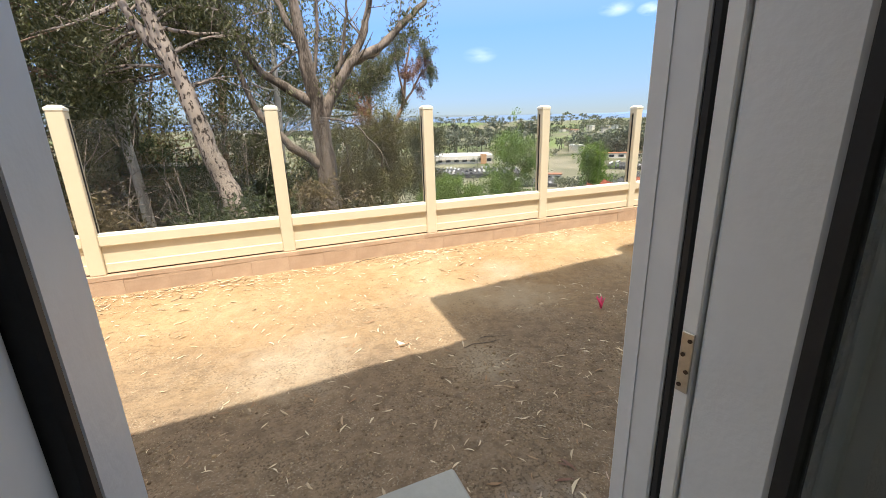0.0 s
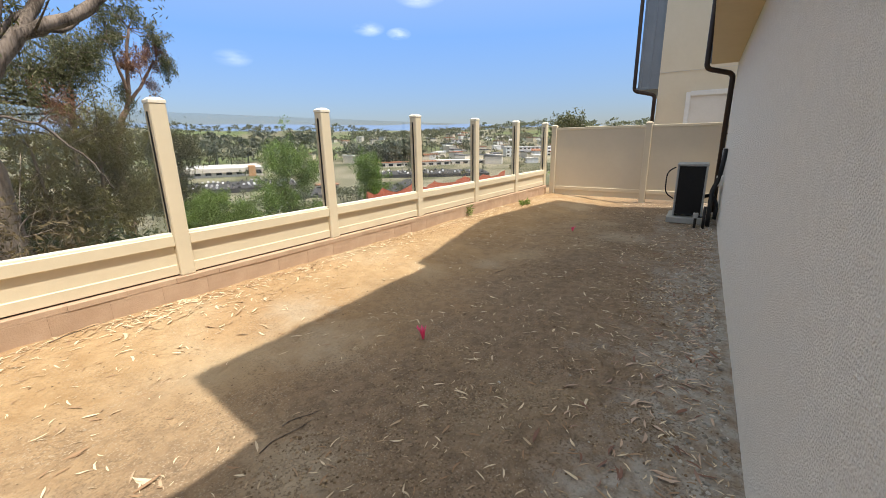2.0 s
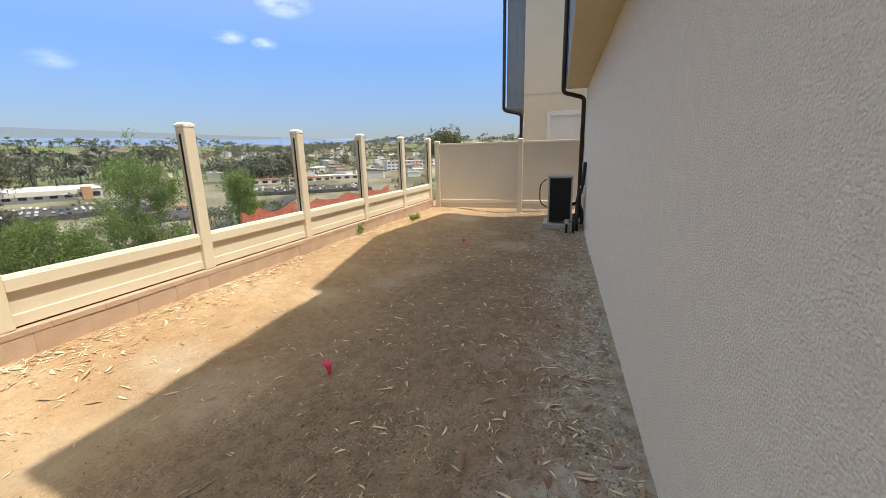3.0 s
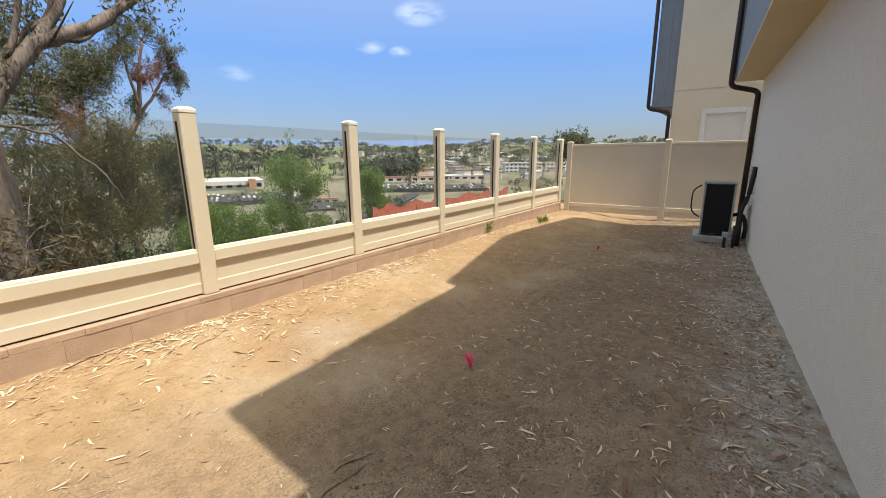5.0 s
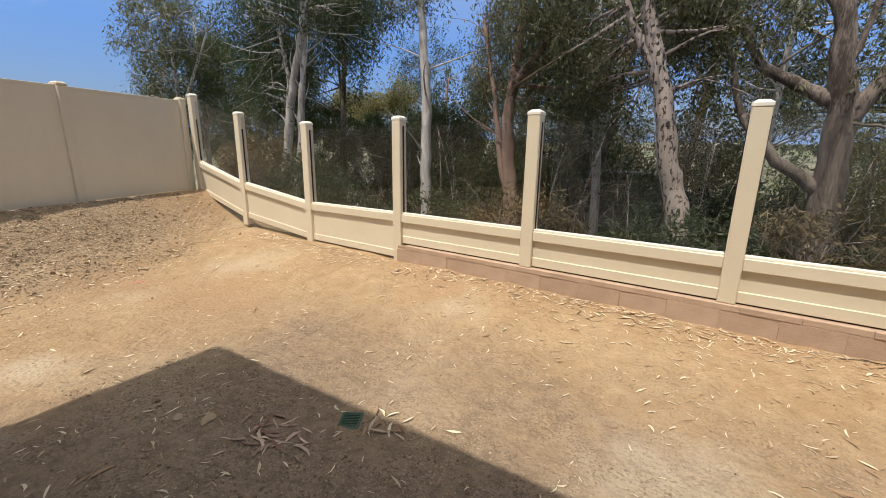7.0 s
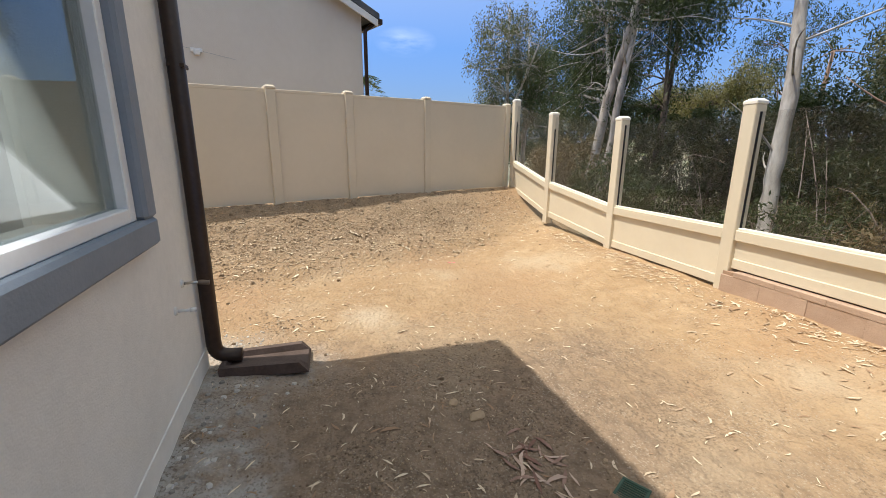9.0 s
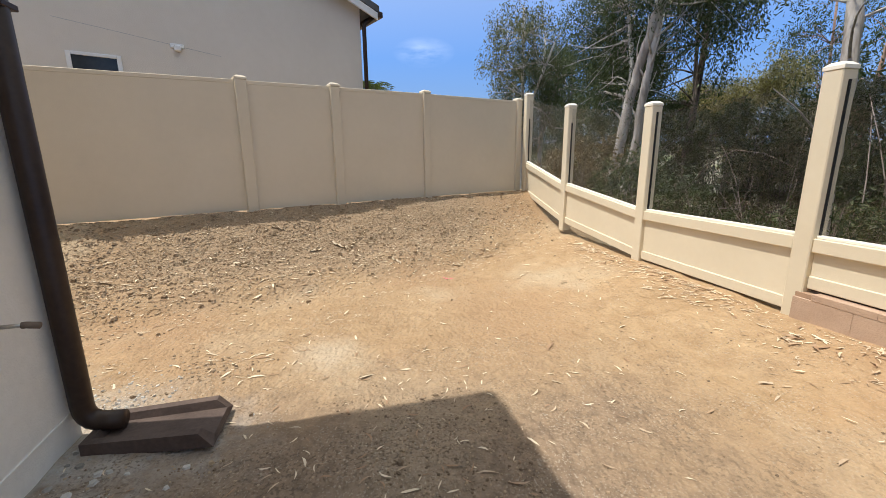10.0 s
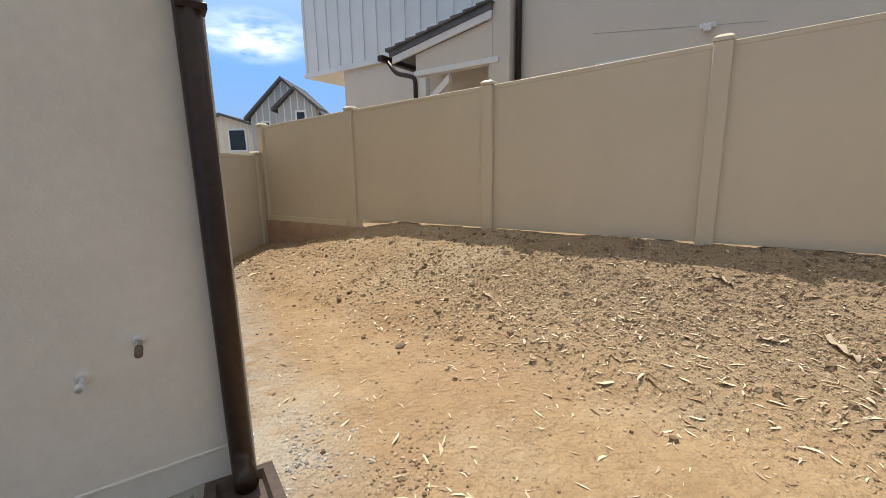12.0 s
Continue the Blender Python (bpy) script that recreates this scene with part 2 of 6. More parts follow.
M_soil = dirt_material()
M_stucco = material("smooth_stucco_white", (0.70, 0.675, 0.625), (0.80, 0.77, 0.715), scale=3, fine=0.4, rough=0.9, bump=0.45, bump_scale=120, spec=0.2, bump_dist=0.005)
M_dash = material("coarse_stucco_white", (0.76, 0.725, 0.665), (0.95, 0.915, 0.85), scale=14, fine=0.7, rough=0.92, bump=0.85, bump_scale=105, spec=0.2, bump_dist=0.022)
M_rough = material("rough_stucco_edge", (0.34, 0.34, 0.34), (0.70, 0.70, 0.69), scale=45, rough=0.95, bump=1.0, bump_scale=160, spec=0.2, bump_dist=0.012)
M_cream = material("cream_stucco", (0.70, 0.62, 0.48), (0.76, 0.68, 0.54), scale=1.0, rough=0.9, bump=0.3, bump_scale=60, spec=0.2)
# cream soffit coloured tan for the warm light bounced up from the ground
M_soffit = material("bounce_tan_soffit", (0.60, 0.49, 0.31), (0.66, 0.55, 0.36), scale=1.0, rough=0.9, bump=0.2, bump_scale=60)
M_nstucco = material("light_stucco", (0.62, 0.57, 0.50), (0.68, 0.63, 0.56), scale=0.8, rough=0.9, bump=0.3, bump_scale=60, spec=0.2)
M_vinyl = material("tan_vinyl", (0.60, 0.53, 0.415), (0.65, 0.575, 0.455), scale=1.5, rough=0.5, bump=0.10, bump_scale=90, per_object=0.12)
M_vinyl_lt = material("cream_vinyl", (0.665, 0.59, 0.455), (0.715, 0.64, 0.50), scale=2.0, rough=0.42, bump=0.06, bump_scale=70, per_object=0.10)
M_cap = material("pale_vinyl_cap", (0.80, 0.77, 0.68), (0.85, 0.82, 0.74), scale=3, rough=0.4)
M_block = material("pinkish_block", (0.43, 0.305, 0.225), (0.53, 0.39, 0.295), scale=5, rough=0.92, bump=0.5, bump_scale=90, per_object=0.10, spec=0.2)
M_mortar = material("mortar", (0.32, 0.21, 0.14), (0.40, 0.27, 0.18), scale=12, rough=0.95)
M_conc = material("grey_concrete", (0.34, 0.34, 0.33), (0.46, 0.455, 0.44), scale=3, rough=0.9, bump=0.35, bump_scale=70, spec=0.25)
M_found = material("foundation_concrete", (0.32, 0.32, 0.305), (0.44, 0.435, 0.415), scale=4, rough=0.93, bump=0.4, bump_scale=60, spec=0.2)
M_bronze = material("dark_bronze_metal", (0.024, 0.012, 0.008), (0.050, 0.029, 0.018), scale=4, rough=0.42, metal=0.15, fine=0.5)
M_trim = material("blue_grey_trim", (0.195, 0.225, 0.265), (0.24, 0.27, 0.31), scale=4, rough=0.7, bump=0.2, bump_scale=80)
M_blue = material("blue_grey_siding", (0.20, 0.235, 0.28), (0.25, 0.285, 0.33), scale=2, rough=0.65, bump=0.1, bump_scale=60)
M_siding = material("pale_siding", (0.66, 0.69, 0.71), (0.74, 0.765, 0.785), scale=2, rough=0.65, bump=0.1, bump_scale=60)
M_white = material("white_paint", (0.72, 0.72, 0.71), (0.80, 0.80, 0.79), scale=6, rough=0.45, bump=0.05, bump_scale=40)
M_frame = material("grey_painted_frame", (0.63, 0.64, 0.655), (0.70, 0.71, 0.725), scale=5, rough=0.45, bump=0.08, bump_scale=90)
M_black = material("black_rubber", (0.010, 0.010, 0.011), (0.020, 0.020, 0.022), scale=20, rough=0.6)
M_steel = material("brushed_steel", (0.45, 0.42, 0.38), (0.60, 0.57, 0.52), scale=40, rough=0.35, metal=1.0)
M_ac = material("grey_enamel", (0.33, 0.34, 0.34), (0.40, 0.41, 0.41), scale=5, rough=0.5, metal=0.1)
M_fin = material("dark_fins", (0.012, 0.012, 0.013), (0.030, 0.030, 0.032), scale=30, rough=0.5, metal=0.4)
M_roof = material("dark_roof_tile", (0.075, 0.080, 0.088), (0.14, 0.145, 0.155), scale=3, rough=0.8, bump=0.3, bump_scale=40, per_object=0.2)
# bark darkened to stand for crown shade that the sparse leaves don't cast
M_bark = material("eucalyptus_bark", (0.055, 0.042, 0.034), (0.25, 0.205, 0.175), scale=5.0, rough=0.9, bump=0.9, bump_scale=16, stretch=(1, 1, 0.18), fine=0.4, bump_dist=0.03)
M_bark_pale = material("pale_smooth_bark", (0.33, 0.29, 0.255), (0.62, 0.585, 0.54), scale=1.2, rough=0.8, bump=0.4, bump_scale=16, stretch=(1, 1, 0.3), fine=0.4)
M_bark_mott = material("mottled_bark", (0.050, 0.036, 0.029), (0.36, 0.30, 0.26), scale=17, rough=0.85, bump=0.6, bump_scale=18, stretch=(1, 1, 0.5), fine=0.15)
M_bark_red = material("reddish_bark", (0.20, 0.12, 0.09), (0.36, 0.25, 0.19), scale=1.6, rough=0.85, bump=0.5, bump_scale=16, stretch=(1, 1, 0.35))
for _e, _p in zip(M_bark_mott.node_tree.nodes["Color Ramp"].color_ramp.elements, (0.43, 0.46)):
    _e.position = _p
for _e, _p in zip(M_bark.node_tree.nodes["Color Ramp"].color_ramp.elements, (0.40, 0.60)):
    _e.position = _p
for _e, _p in zip(M_bark_pale.node_tree.nodes["Color Ramp"].color_ramp.elements, (0.38, 0.58)):
    _e.position = _p
M_leaf = leaf_material("grey_green_leaves", (0.045, 0.052, 0.028), (0.215, 0.215, 0.130), (0.17, 0.18, 0.06), 0.5)
M_leaf_ol = leaf_material("olive_leaves", (0.105, 0.098, 0.036), (0.310, 0.285, 0.125), (0.27, 0.25, 0.07), 0.45)
M_leaf_rd = leaf_material("rusty_red_leaves", (0.130, 0.060, 0.045), (0.330, 0.200, 0.130), (0.34, 0.15, 0.09), 0.4)
M_leaf_br = leaf_material("olive_brown_leaves", (0.075, 0.060, 0.032), (0.25, 0.195, 0.110), (0.20, 0.15, 0.06), 0.5)
M_leaf_gr = leaf_material("fresh_green_leaves", (0.075, 0.125, 0.028), (0.25, 0.365, 0.10), (0.25, 0.38, 0.07), 0.45)
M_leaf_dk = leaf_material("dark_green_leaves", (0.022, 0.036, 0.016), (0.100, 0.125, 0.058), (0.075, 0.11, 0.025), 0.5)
M_litter = material("dry_leaf_litter", (0.34, 0.215, 0.13), (0.72, 0.61, 0.45), scale=3, rough=0.8, island=0.45, fine=0.2)
M_pebble = material("soil_clods", (0.17, 0.120, 0.080), (0.40, 0.30, 0.20), scale=5, rough=0.95, bump=0.4, bump_scale=60, island=0.3, spec=0.15)
M_rubble = material("grey_rubble", (0.24, 0.22, 0.195), (0.54, 0.51, 0.47), scale=6, rough=0.95, island=0.3, spec=0.15)
M_pink = material("pink_flag_plastic", (0.80, 0.06, 0.20), (0.92, 0.14, 0.30), scale=20, rough=0.5)
M_rednet = material("orange_red_mesh", (0.50, 0.13, 0.085), (0.64, 0.22, 0.15), scale=2, rough=0.7)
M_green = material("green_plastic", (0.03, 0.075, 0.05), (0.06, 0.12, 0.08), scale=10, rough=0.5)
M_terra = material("terracotta_roof", (0.30, 0.13, 0.08), (0.42, 0.20, 0.12), scale=0.3, rough=0.85)
M_flat = material("white_flat_roof", (0.60, 0.60, 0.59), (0.72, 0.72, 0.70), scale=0.2, rough=0.8)
M_asphalt = material("asphalt", (0.045, 0.045, 0.047), (0.085, 0.085, 0.085), scale=0.1, rough=0.9)
M_car = material("car_paint", (0.05, 0.05, 0.055), (0.75, 0.75, 0.76), scale=0.05, rough=0.3, per_object=0.5)
M_dark = material("dark_glass_far", (0.02, 0.025, 0.03), (0.04, 0.045, 0.05), scale=3, rough=0.15)
M_tan = material("tan_panel", (0.44, 0.25, 0.13), (0.52, 0.31, 0.17), scale=0.3, rough=0.85)
M_in = material("interior_paint", (0.70, 0.68, 0.64), (0.78, 0.76, 0.72), scale=2, rough=0.8)
M_glass = glass_material("fence_glass", (0.92, 0.92, 0.915))
M_pane = glass_material("window_glass", (0.62, 0.66, 0.66))
M_doorpane = glass_material("door_glass", (0.80, 0.82, 0.81))
M_splash = material("brown_plastic", (0.055, 0.036, 0.030), (0.125, 0.088, 0.072), scale=6, rough=0.75, bump=0.3, bump_scale=50)
M_rust = material("painted_splash_block", (0.12, 0.085, 0.062), (0.22, 0.165, 0.12), scale=6, rough=0.8, bump=0.3, bump_scale=50)


# ---- builders ----
def part(name, bm, mat, parent=None, label="", smooth=False):
    """Links a bmesh as one mesh object, under a thing or a part."""
    me = bpy.data.meshes.new(name)
    bm.to_mesh(me)
    bm.free()
    me.materials.append(mat)
    if smooth:
        me.shade_smooth()
    ob = new(name, me)
    if parent is not None:
        ob.parent = parent
    if label:
        ob["label"] = label
    return ob


def box_bm(lo, hi, bevel=0.0, m=None, bm=None):
    bm = bm or bmesh.new()
    c = [(a + b) / 2 for a, b in zip(lo, hi)]
    s = [abs(b - a) for a, b in zip(lo, hi)]
    r = bmesh.ops.create_cube(bm, size=1, matrix=Matrix.Translation(c) @ Matrix.Diagonal((*s, 1)))
    if bevel:
        es = list({e for v in r["verts"] for e in v.link_edges})
        r2 = bmesh.ops.bevel(bm, geom=es, offset=bevel, segments=1, affect="EDGES")
        vs = list({v for f in r2["faces"] for v in f.verts} | {v for v in r["verts"] if v.is_valid})
    else:
        vs = r["verts"]
    if m is not None:
        bmesh.ops.transform(bm, matrix=m, verts=bm.verts[:] if len(bm.verts) == len(vs) else vs)
    return bm


def thing(name, label, category, m=None, group="", kind=""):
    ob = new(name)
    ob.empty_display_size = 0.1
    if m is not None:
        ob.matrix_world = m
    return tagged(ob, label, category, group, kind)


def tube_into(vs, fs, path, radii, sides=8, caps=True):
    """Adds a tapered tube along a path to lists of vertices and faces."""
    path = [Vector(p) for p in path]
    start, k = len(vs), len(path)
    ref = Vector((0.31, 0.87, 0.2))
    for i, p in enumerate(path):
        d = (path[min(i + 1, k - 1)] - path[max(i - 1, 0)]).normalized()
        a = d.cross(ref)
        if a.length < 1e-3:
            a = d.cross(Vector((1, 0, 0)))
        a.normalize()
        b = d.cross(a)
        for j in range(sides):
            w = 2 * math.pi * j / sides
            vs.append(tuple(p + (a * math.cos(w) + b * math.sin(w)) * radii[i]))
    for i in range(k - 1):
        for j in range(sides):
            q = start + i * sides
            fs.append((q + j, q + (j + 1) % sides, q + sides + (j + 1) % sides, q + sides + j))
    if caps:
        fs.append(tuple(start + j for j in reversed(range(sides))))
        fs.append(tuple(start + (k - 1) * sides + j for j in range(sides)))


def mesh_part(name, vs, fs, mat, parent=None, label="", smooth=False):
    me = bpy.data.meshes.new(name)
    me.from_pydata(vs, [], fs)
    me.materials.append(mat)
    if smooth:
        me.shade_smooth()
    ob = new(name, me)
    if parent is not None:
        ob.parent = parent
    if label:
        ob["label"] = label
    return ob


def tube_part(name, path, r, mat, parent=None, label="", sides=12):
    vs, fs = [], []
    tube_into(vs, fs, path, [r] * len(path), sides)
    return mesh_part(name, vs, fs, mat, parent, label, True)


def rounded(path, r, steps=5):
    """A path with its inner corners rounded."""
    pts = [Vector(p) for p in path]
    out = [pts[0]]
    for a, b, c in zip(pts, pts[1:], pts[2:]):
        p, q = b + (a - b).normalized() * r, b + (c - b).normalized() * r
        for i in range(steps + 1):
            t = i / steps
            out.append(p * (1 - t) ** 2 + b * 2 * t * (1 - t) + q * t * t)
    return out + [pts[-1]]


# ---- the ground ----
def smooth_step(a, b, x):
    t = min(1.0, max(0.0, (x - a) / (b - a)))
    return t * t * (3 - 2 * t)


def side_distance(x, y):
    return (Vector((x, y)) - FO).dot(FN)


def ground_z(x, y, rough=True):
    d = side_distance(x, y)
    z = 0.13 * smooth_step(3.2, 5.0, y) + 0.05 * smooth_step(1.2, 0.5, y) * smooth_step(-0.5, -2.5, x)
    z += 0.13 * smooth_step(7.0, 11.0, x) * smooth_step(3.2, 1.0, y)
    top = 0.72 - 0.55 * smooth_step(-3.0, -6.6, (Vector((x, y)) - FO).dot(FD))
    along = (Vector((x, y)) - FO).dot(FD)
    shelf = 0.14 + 0.22 * smooth_step(0.0, 3.5, along)   # the level strip under the fence
    mound = top * max(0.0, 1 - max(d - shelf, 0) / (1.80 - shelf)) ** 1.35 if d > 0 else top
    if y < 7:
        z = max(z, mound) + 0.06 * smooth_step(0.3, 0.0, abs(z - mound)) * smooth_step(0.0, 0.1, mound)
    if y > 5.35:
        fall = y - 5.35
        k = smooth_step(7, 12, x)
        drop = fall * 0.42 * (1 - k) + k * (fall * 0.185 if y < 19 else 2.52 + (y - 19) * 0.6)
        z -= min(drop, 30 + 1.0 * noise.noise((x * 0.01, y * 0.01, 3)))
        rad = math.hypot(x, y)
        if rad > 300:
            z += (min(rad, 1500) - 300) * 0.056 * (1 + 0.5 * noise.noise((x * 0.003, y * 0.003, 1)))
    if rough and -12 < x < 13 and -8 < y < 5.5:
        z += 0.018 * noise.noise((x * 1.3, y * 1.3, 0)) + 0.014 * noise.noise((x * 4, y * 4, 2)) + (0.010 + 0.016 * min(1, mound)) * noise.noise((x * 9, y * 9, 5)) + 0.022 * min(1, mound) * noise.noise((x * 3.1, y * 3.1, 8))
    return z


def axis(lo, hi, step, ends):
    a = list(np.arange(lo, hi + 1e-6, step))
    s, lft, rgt = step, [], []
    while (lft[-1] if lft else lo) > -ends:
        s *= 1.22
        lft.append((lft[-1] if lft else lo) - s)
        rgt.append((rgt[-1] if rgt else hi) + s)
    return lft[::-1] + a + rgt


gx, gy = axis(-9.5, 11.6, 0.05, 3000), axis(-5.0, 5.6, 0.05, 3000)
gv = [(x, y, ground_z(x, y)) for y in gy for x in gx]
gw = len(gx)
gf = [(j * gw + i, j * gw + i + 1, (j + 1) * gw + i + 1, (j + 1) * gw + i) for j in range(len(gy) - 1) for i in range(gw - 1)]
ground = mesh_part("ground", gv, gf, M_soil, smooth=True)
tagged(ground, "bare graded tan soil yard falling to a wooded valley", "ground", kind="structure")


# ---- glass-topped fence along the slope ----
def prism_bm(x0, x1, lo0, hi0, lo1, hi1, y0, y1, bevel=0.0):
    """A bar from x0 to x1 whose under and upper edges may slope."""
    bm = bmesh.new()
    v = [bm.verts.new(p) for p in ((x0, y0, lo0), (x1, y0, lo1), (x1, y0, hi1), (x0, y0, hi0), (x0, y1, lo0), (x1, y1, lo1), (x1, y1, hi1), (x0, y1, hi0))]
    for q in ((0, 1, 2, 3), (5, 4, 7, 6), (4, 0, 3, 7), (1, 5, 6, 2), (3, 2, 6, 7), (4, 5, 1, 0)):
        bm.faces.new([v[i] for i in q])
    if bevel:
        bmesh.ops.bevel(bm, geom=bm.edges[:], offset=bevel, segments=1, affect="EDGES")
    return bm


FY = 5.20
M_gap = material("gap_shade_brown", (0.05, 0.034, 0.030), (0.08, 0.055, 0.048), scale=6, rough=0.8)
glass_fence = thing("glass_fence", "cream vinyl fence with clear glass upper panes on a block wall", "fence")


def fence_post(parent, x, y, lo, hi, w, mat, cap_h=0.03, rz=0.0):
    """A square post with a low hipped cap."""
    post = part("post", box_bm((-w / 2, -w / 2, lo), (w / 2, w / 2, hi - cap_h), 0.008), mat, parent)
    post.matrix_basis = pose(x, y, 0, 0, 0, rz)
    bm = box_bm((-w / 2 - 0.004, -w / 2 - 0.004, hi - cap_h), (w / 2 + 0.004, w / 2 + 0.004, hi), 0.003)
    bmesh.ops.create_cone(bm, cap_ends=True, segments=4, radius1=w * 0.70, radius2=w * 0.42, depth=0.022, matrix=Matrix.Translation((0, 0, hi + 0.011)) @ Matrix.Rotation(math.pi / 4, 4, "Z"))
    part("cap", bm, M_cap if mat is M_vinyl_lt else mat, post, "pale post cap" if mat is M_vinyl_lt else "")
    return post


POST_X = [-8.62, -7.05, -5.22, -3.39, -1.56, 0.27, 2.10, 3.93, 5.76, 7.59, 9.42, 11.16]
POST_TOP = [2.543, 2.153, 1.945, 1.965] + [1.965] * 8
POST_LOW = [0.55, 0.20, 0.05, 0.05] + [0.347] * 8
RAIL_TOP = [1.28, 0.943, 0.738, 0.748] + [0.748] * 8
PANEL_LOW = [0.67, 0.32, 0.160, 0.150] + [0.360] * 8
for i, x in enumerate(POST_X):
    fence_post(glass_fence, x, FY, POST_LOW[i], POST_TOP[i], 0.135, M_vinyl_lt)
for i in range(len(POST_X) - 1):
    a, b = POST_X[i] + 0.068, POST_X[i + 1] - 0.068
    low0, low1 = (PANEL_LOW[i], PANEL_LOW[i + 1]) if i != 3 else (0.360, 0.360)
    r0, r1 = RAIL_TOP[i], RAIL_TOP[i + 1]
    part("top_rail", prism_bm(a, b, r0 - 0.105, r0, r1 - 0.105, r1, FY - 0.055, FY + 0.055, 0.006), M_vinyl_lt, glass_fence)
    part("bead", prism_bm(a, b, r0, r0 + 0.022, r1, r1 + 0.022, FY - 0.03, FY + 0.03, 0.004), M_cap, glass_fence, "pale glazing bead")
    part("panel", prism_bm(a, b, low0 + 0.095, r0 - 0.105, low1 + 0.095, r1 - 0.105, FY - 0.018, FY + 0.018), M_vinyl_lt, glass_fence)
    part("bottom_rail", prism_bm(a, b, low0, low0 + 0.098, low1, low1 + 0.098, FY - 0.034, FY + 0.034, 0.005), M_vinyl_lt, glass_fence)
    # strip added in the gap below the rail, its dark colour standing for shade
    if i > 2:
        part("gap_strip", prism_bm(a, b, 0.345, low0, 0.345, low1, FY - 0.012, FY + 0.012), M_gap, glass_fence, "dark brown strip for the shaded gap under the rail")
    t0, t1 = (POST_TOP[i] - 0.10, POST_TOP[i + 1] - 0.10) if i > 1 else (r0 + 1.15, r1 + 1.15)
    pane = part("glass_pane", prism_bm(a, b, r0 + 0.02, t0, r1 + 0.02, t1, FY - 0.005, FY + 0.005), M_glass, glass_fence, "slightly tinted clear glass")
    pane.visible_shadow = False
    for s, px in ((1, a), (-1, b)):
        part("channel", box_bm((px, FY - 0.012, r0 + 0.02), (px + s * 0.006, FY + 0.012, min(t0, t1)), 0.0), M_black, glass_fence, "dark glazing channel")

# ---- low block wall under the glass fence ----
block_wall = thing("block_wall", "low pinkish-brown concrete block wall with a cap course", "wall", kind="structure")
part("footing", box_bm((-3.36, 5.12, -0.5), (11.2, 5.28, 0.33)), M_mortar, block_wall)
bm0 = box_bm((0, 0, 0), (0.3988, 0.02, 0.1965), 0.0015)
me_block = bpy.data.meshes.new("block")
bm0.to_mesh(me_block), bm0.free(), me_block.materials.append(M_block)
bm0 = box_bm((0, 0, 0), (0.3988, 0.20, 0.05), 0.002)
me_capb = bpy.data.meshes.new("cap_block")
bm0.to_mesh(me_capb), bm0.free(), me_capb.materials.append(M_block)
rng = random.Random(4)
for i in range(36):
    x = -3.36 + i * 0.40
    for z in (-0.100, 0.098):
        o = new("block", me_block)
        o.parent = block_wall
        o.location = (x + (0.2 if z < 0 else 0), 5.102 + rng.uniform(-0.003, 0.003), z)
    o = new("cap_block", me_capb)
    o.parent = block_wall
    o.location = (x + 0.13, 5.098 + rng.uniform(-0.003, 0.003), 0.296)

# ---- solid vinyl fence on the mound at the side ----
SIDE = Matrix.Translation((FO.x, FO.y, 0)) @ Matrix.Rotation(math.atan2(FD.y, FD.x), 4, "Z")   # local x runs along the fence, local -y faces the yard
side_fence = thing("vinyl_fence", "tall solid tan vinyl privacy fence on an earth mound", "fence", SIDE)
S_AT = [-6.2, -4.15, -2.05, 0.0, 1.2, 2.76, 4.95]
S_TOP = [2.135, 2.195, 2.247, 2.312, 2.345, 2.388, 2.435]
for a, top in zip(S_AT, S_TOP):
    fence_post(side_fence, a, 0, 0.2 if a > -6 else -0.1, top + 0.03, 0.135, M_vinyl)
for a, b, t0, t1 in zip(S_AT, S_AT[1:], S_TOP, S_TOP[1:]):
    a, b = a + 0.067, b - 0.067
    low = 0.735 if a > -4.4 else 0.70
    part("panel", prism_bm(a, b, low, t0 - 0.04, low, t1 - 0.04, -0.022, 0.022), M_vinyl, side_fence)
    part("top_rail", prism_bm(a, b, t0 - 0.045, t0, t1 - 0.045, t1, -0.026, 0.026, 0.004), M_vinyl, side_fence)
part("bottom_rail", box_bm((-6.13, -0.05, 0.62), (-4.3, 0.05, 0.70), 0.005), M_vinyl_lt, side_fence, "pale bottom rail over blocks")
for k in range(6):
    for z in (0.02, 0.222, 0.424):
        part("kerb_block", box_bm((-6.2 + 0.388 * k, -0.09, z), (-6.2 + 0.388 * k + 0.384, 0.09, z + 0.196), 0.003), M_block, side_fence)

# lower return fence towards the front of the plot
return_fence = thing("return_fence", "lower solid tan vinyl fence turning off the side fence", "fence", SIDE @ pose(-6.28, -0.05, 0, 0, 0, -62))
fence_post(return_fence, 0.12, 0, -0.1, 1.72, 0.13, M_vinyl)
part("panel", box_bm((0.19, -0.02, 0.1), (2.6, 0.02, 1.63)), M_vinyl, return_fence)
part("top_rail", box_bm((0.19, -0.03, 1.63), (2.6, 0.03, 1.68), 0.004), M_vinyl_lt, return_fence)

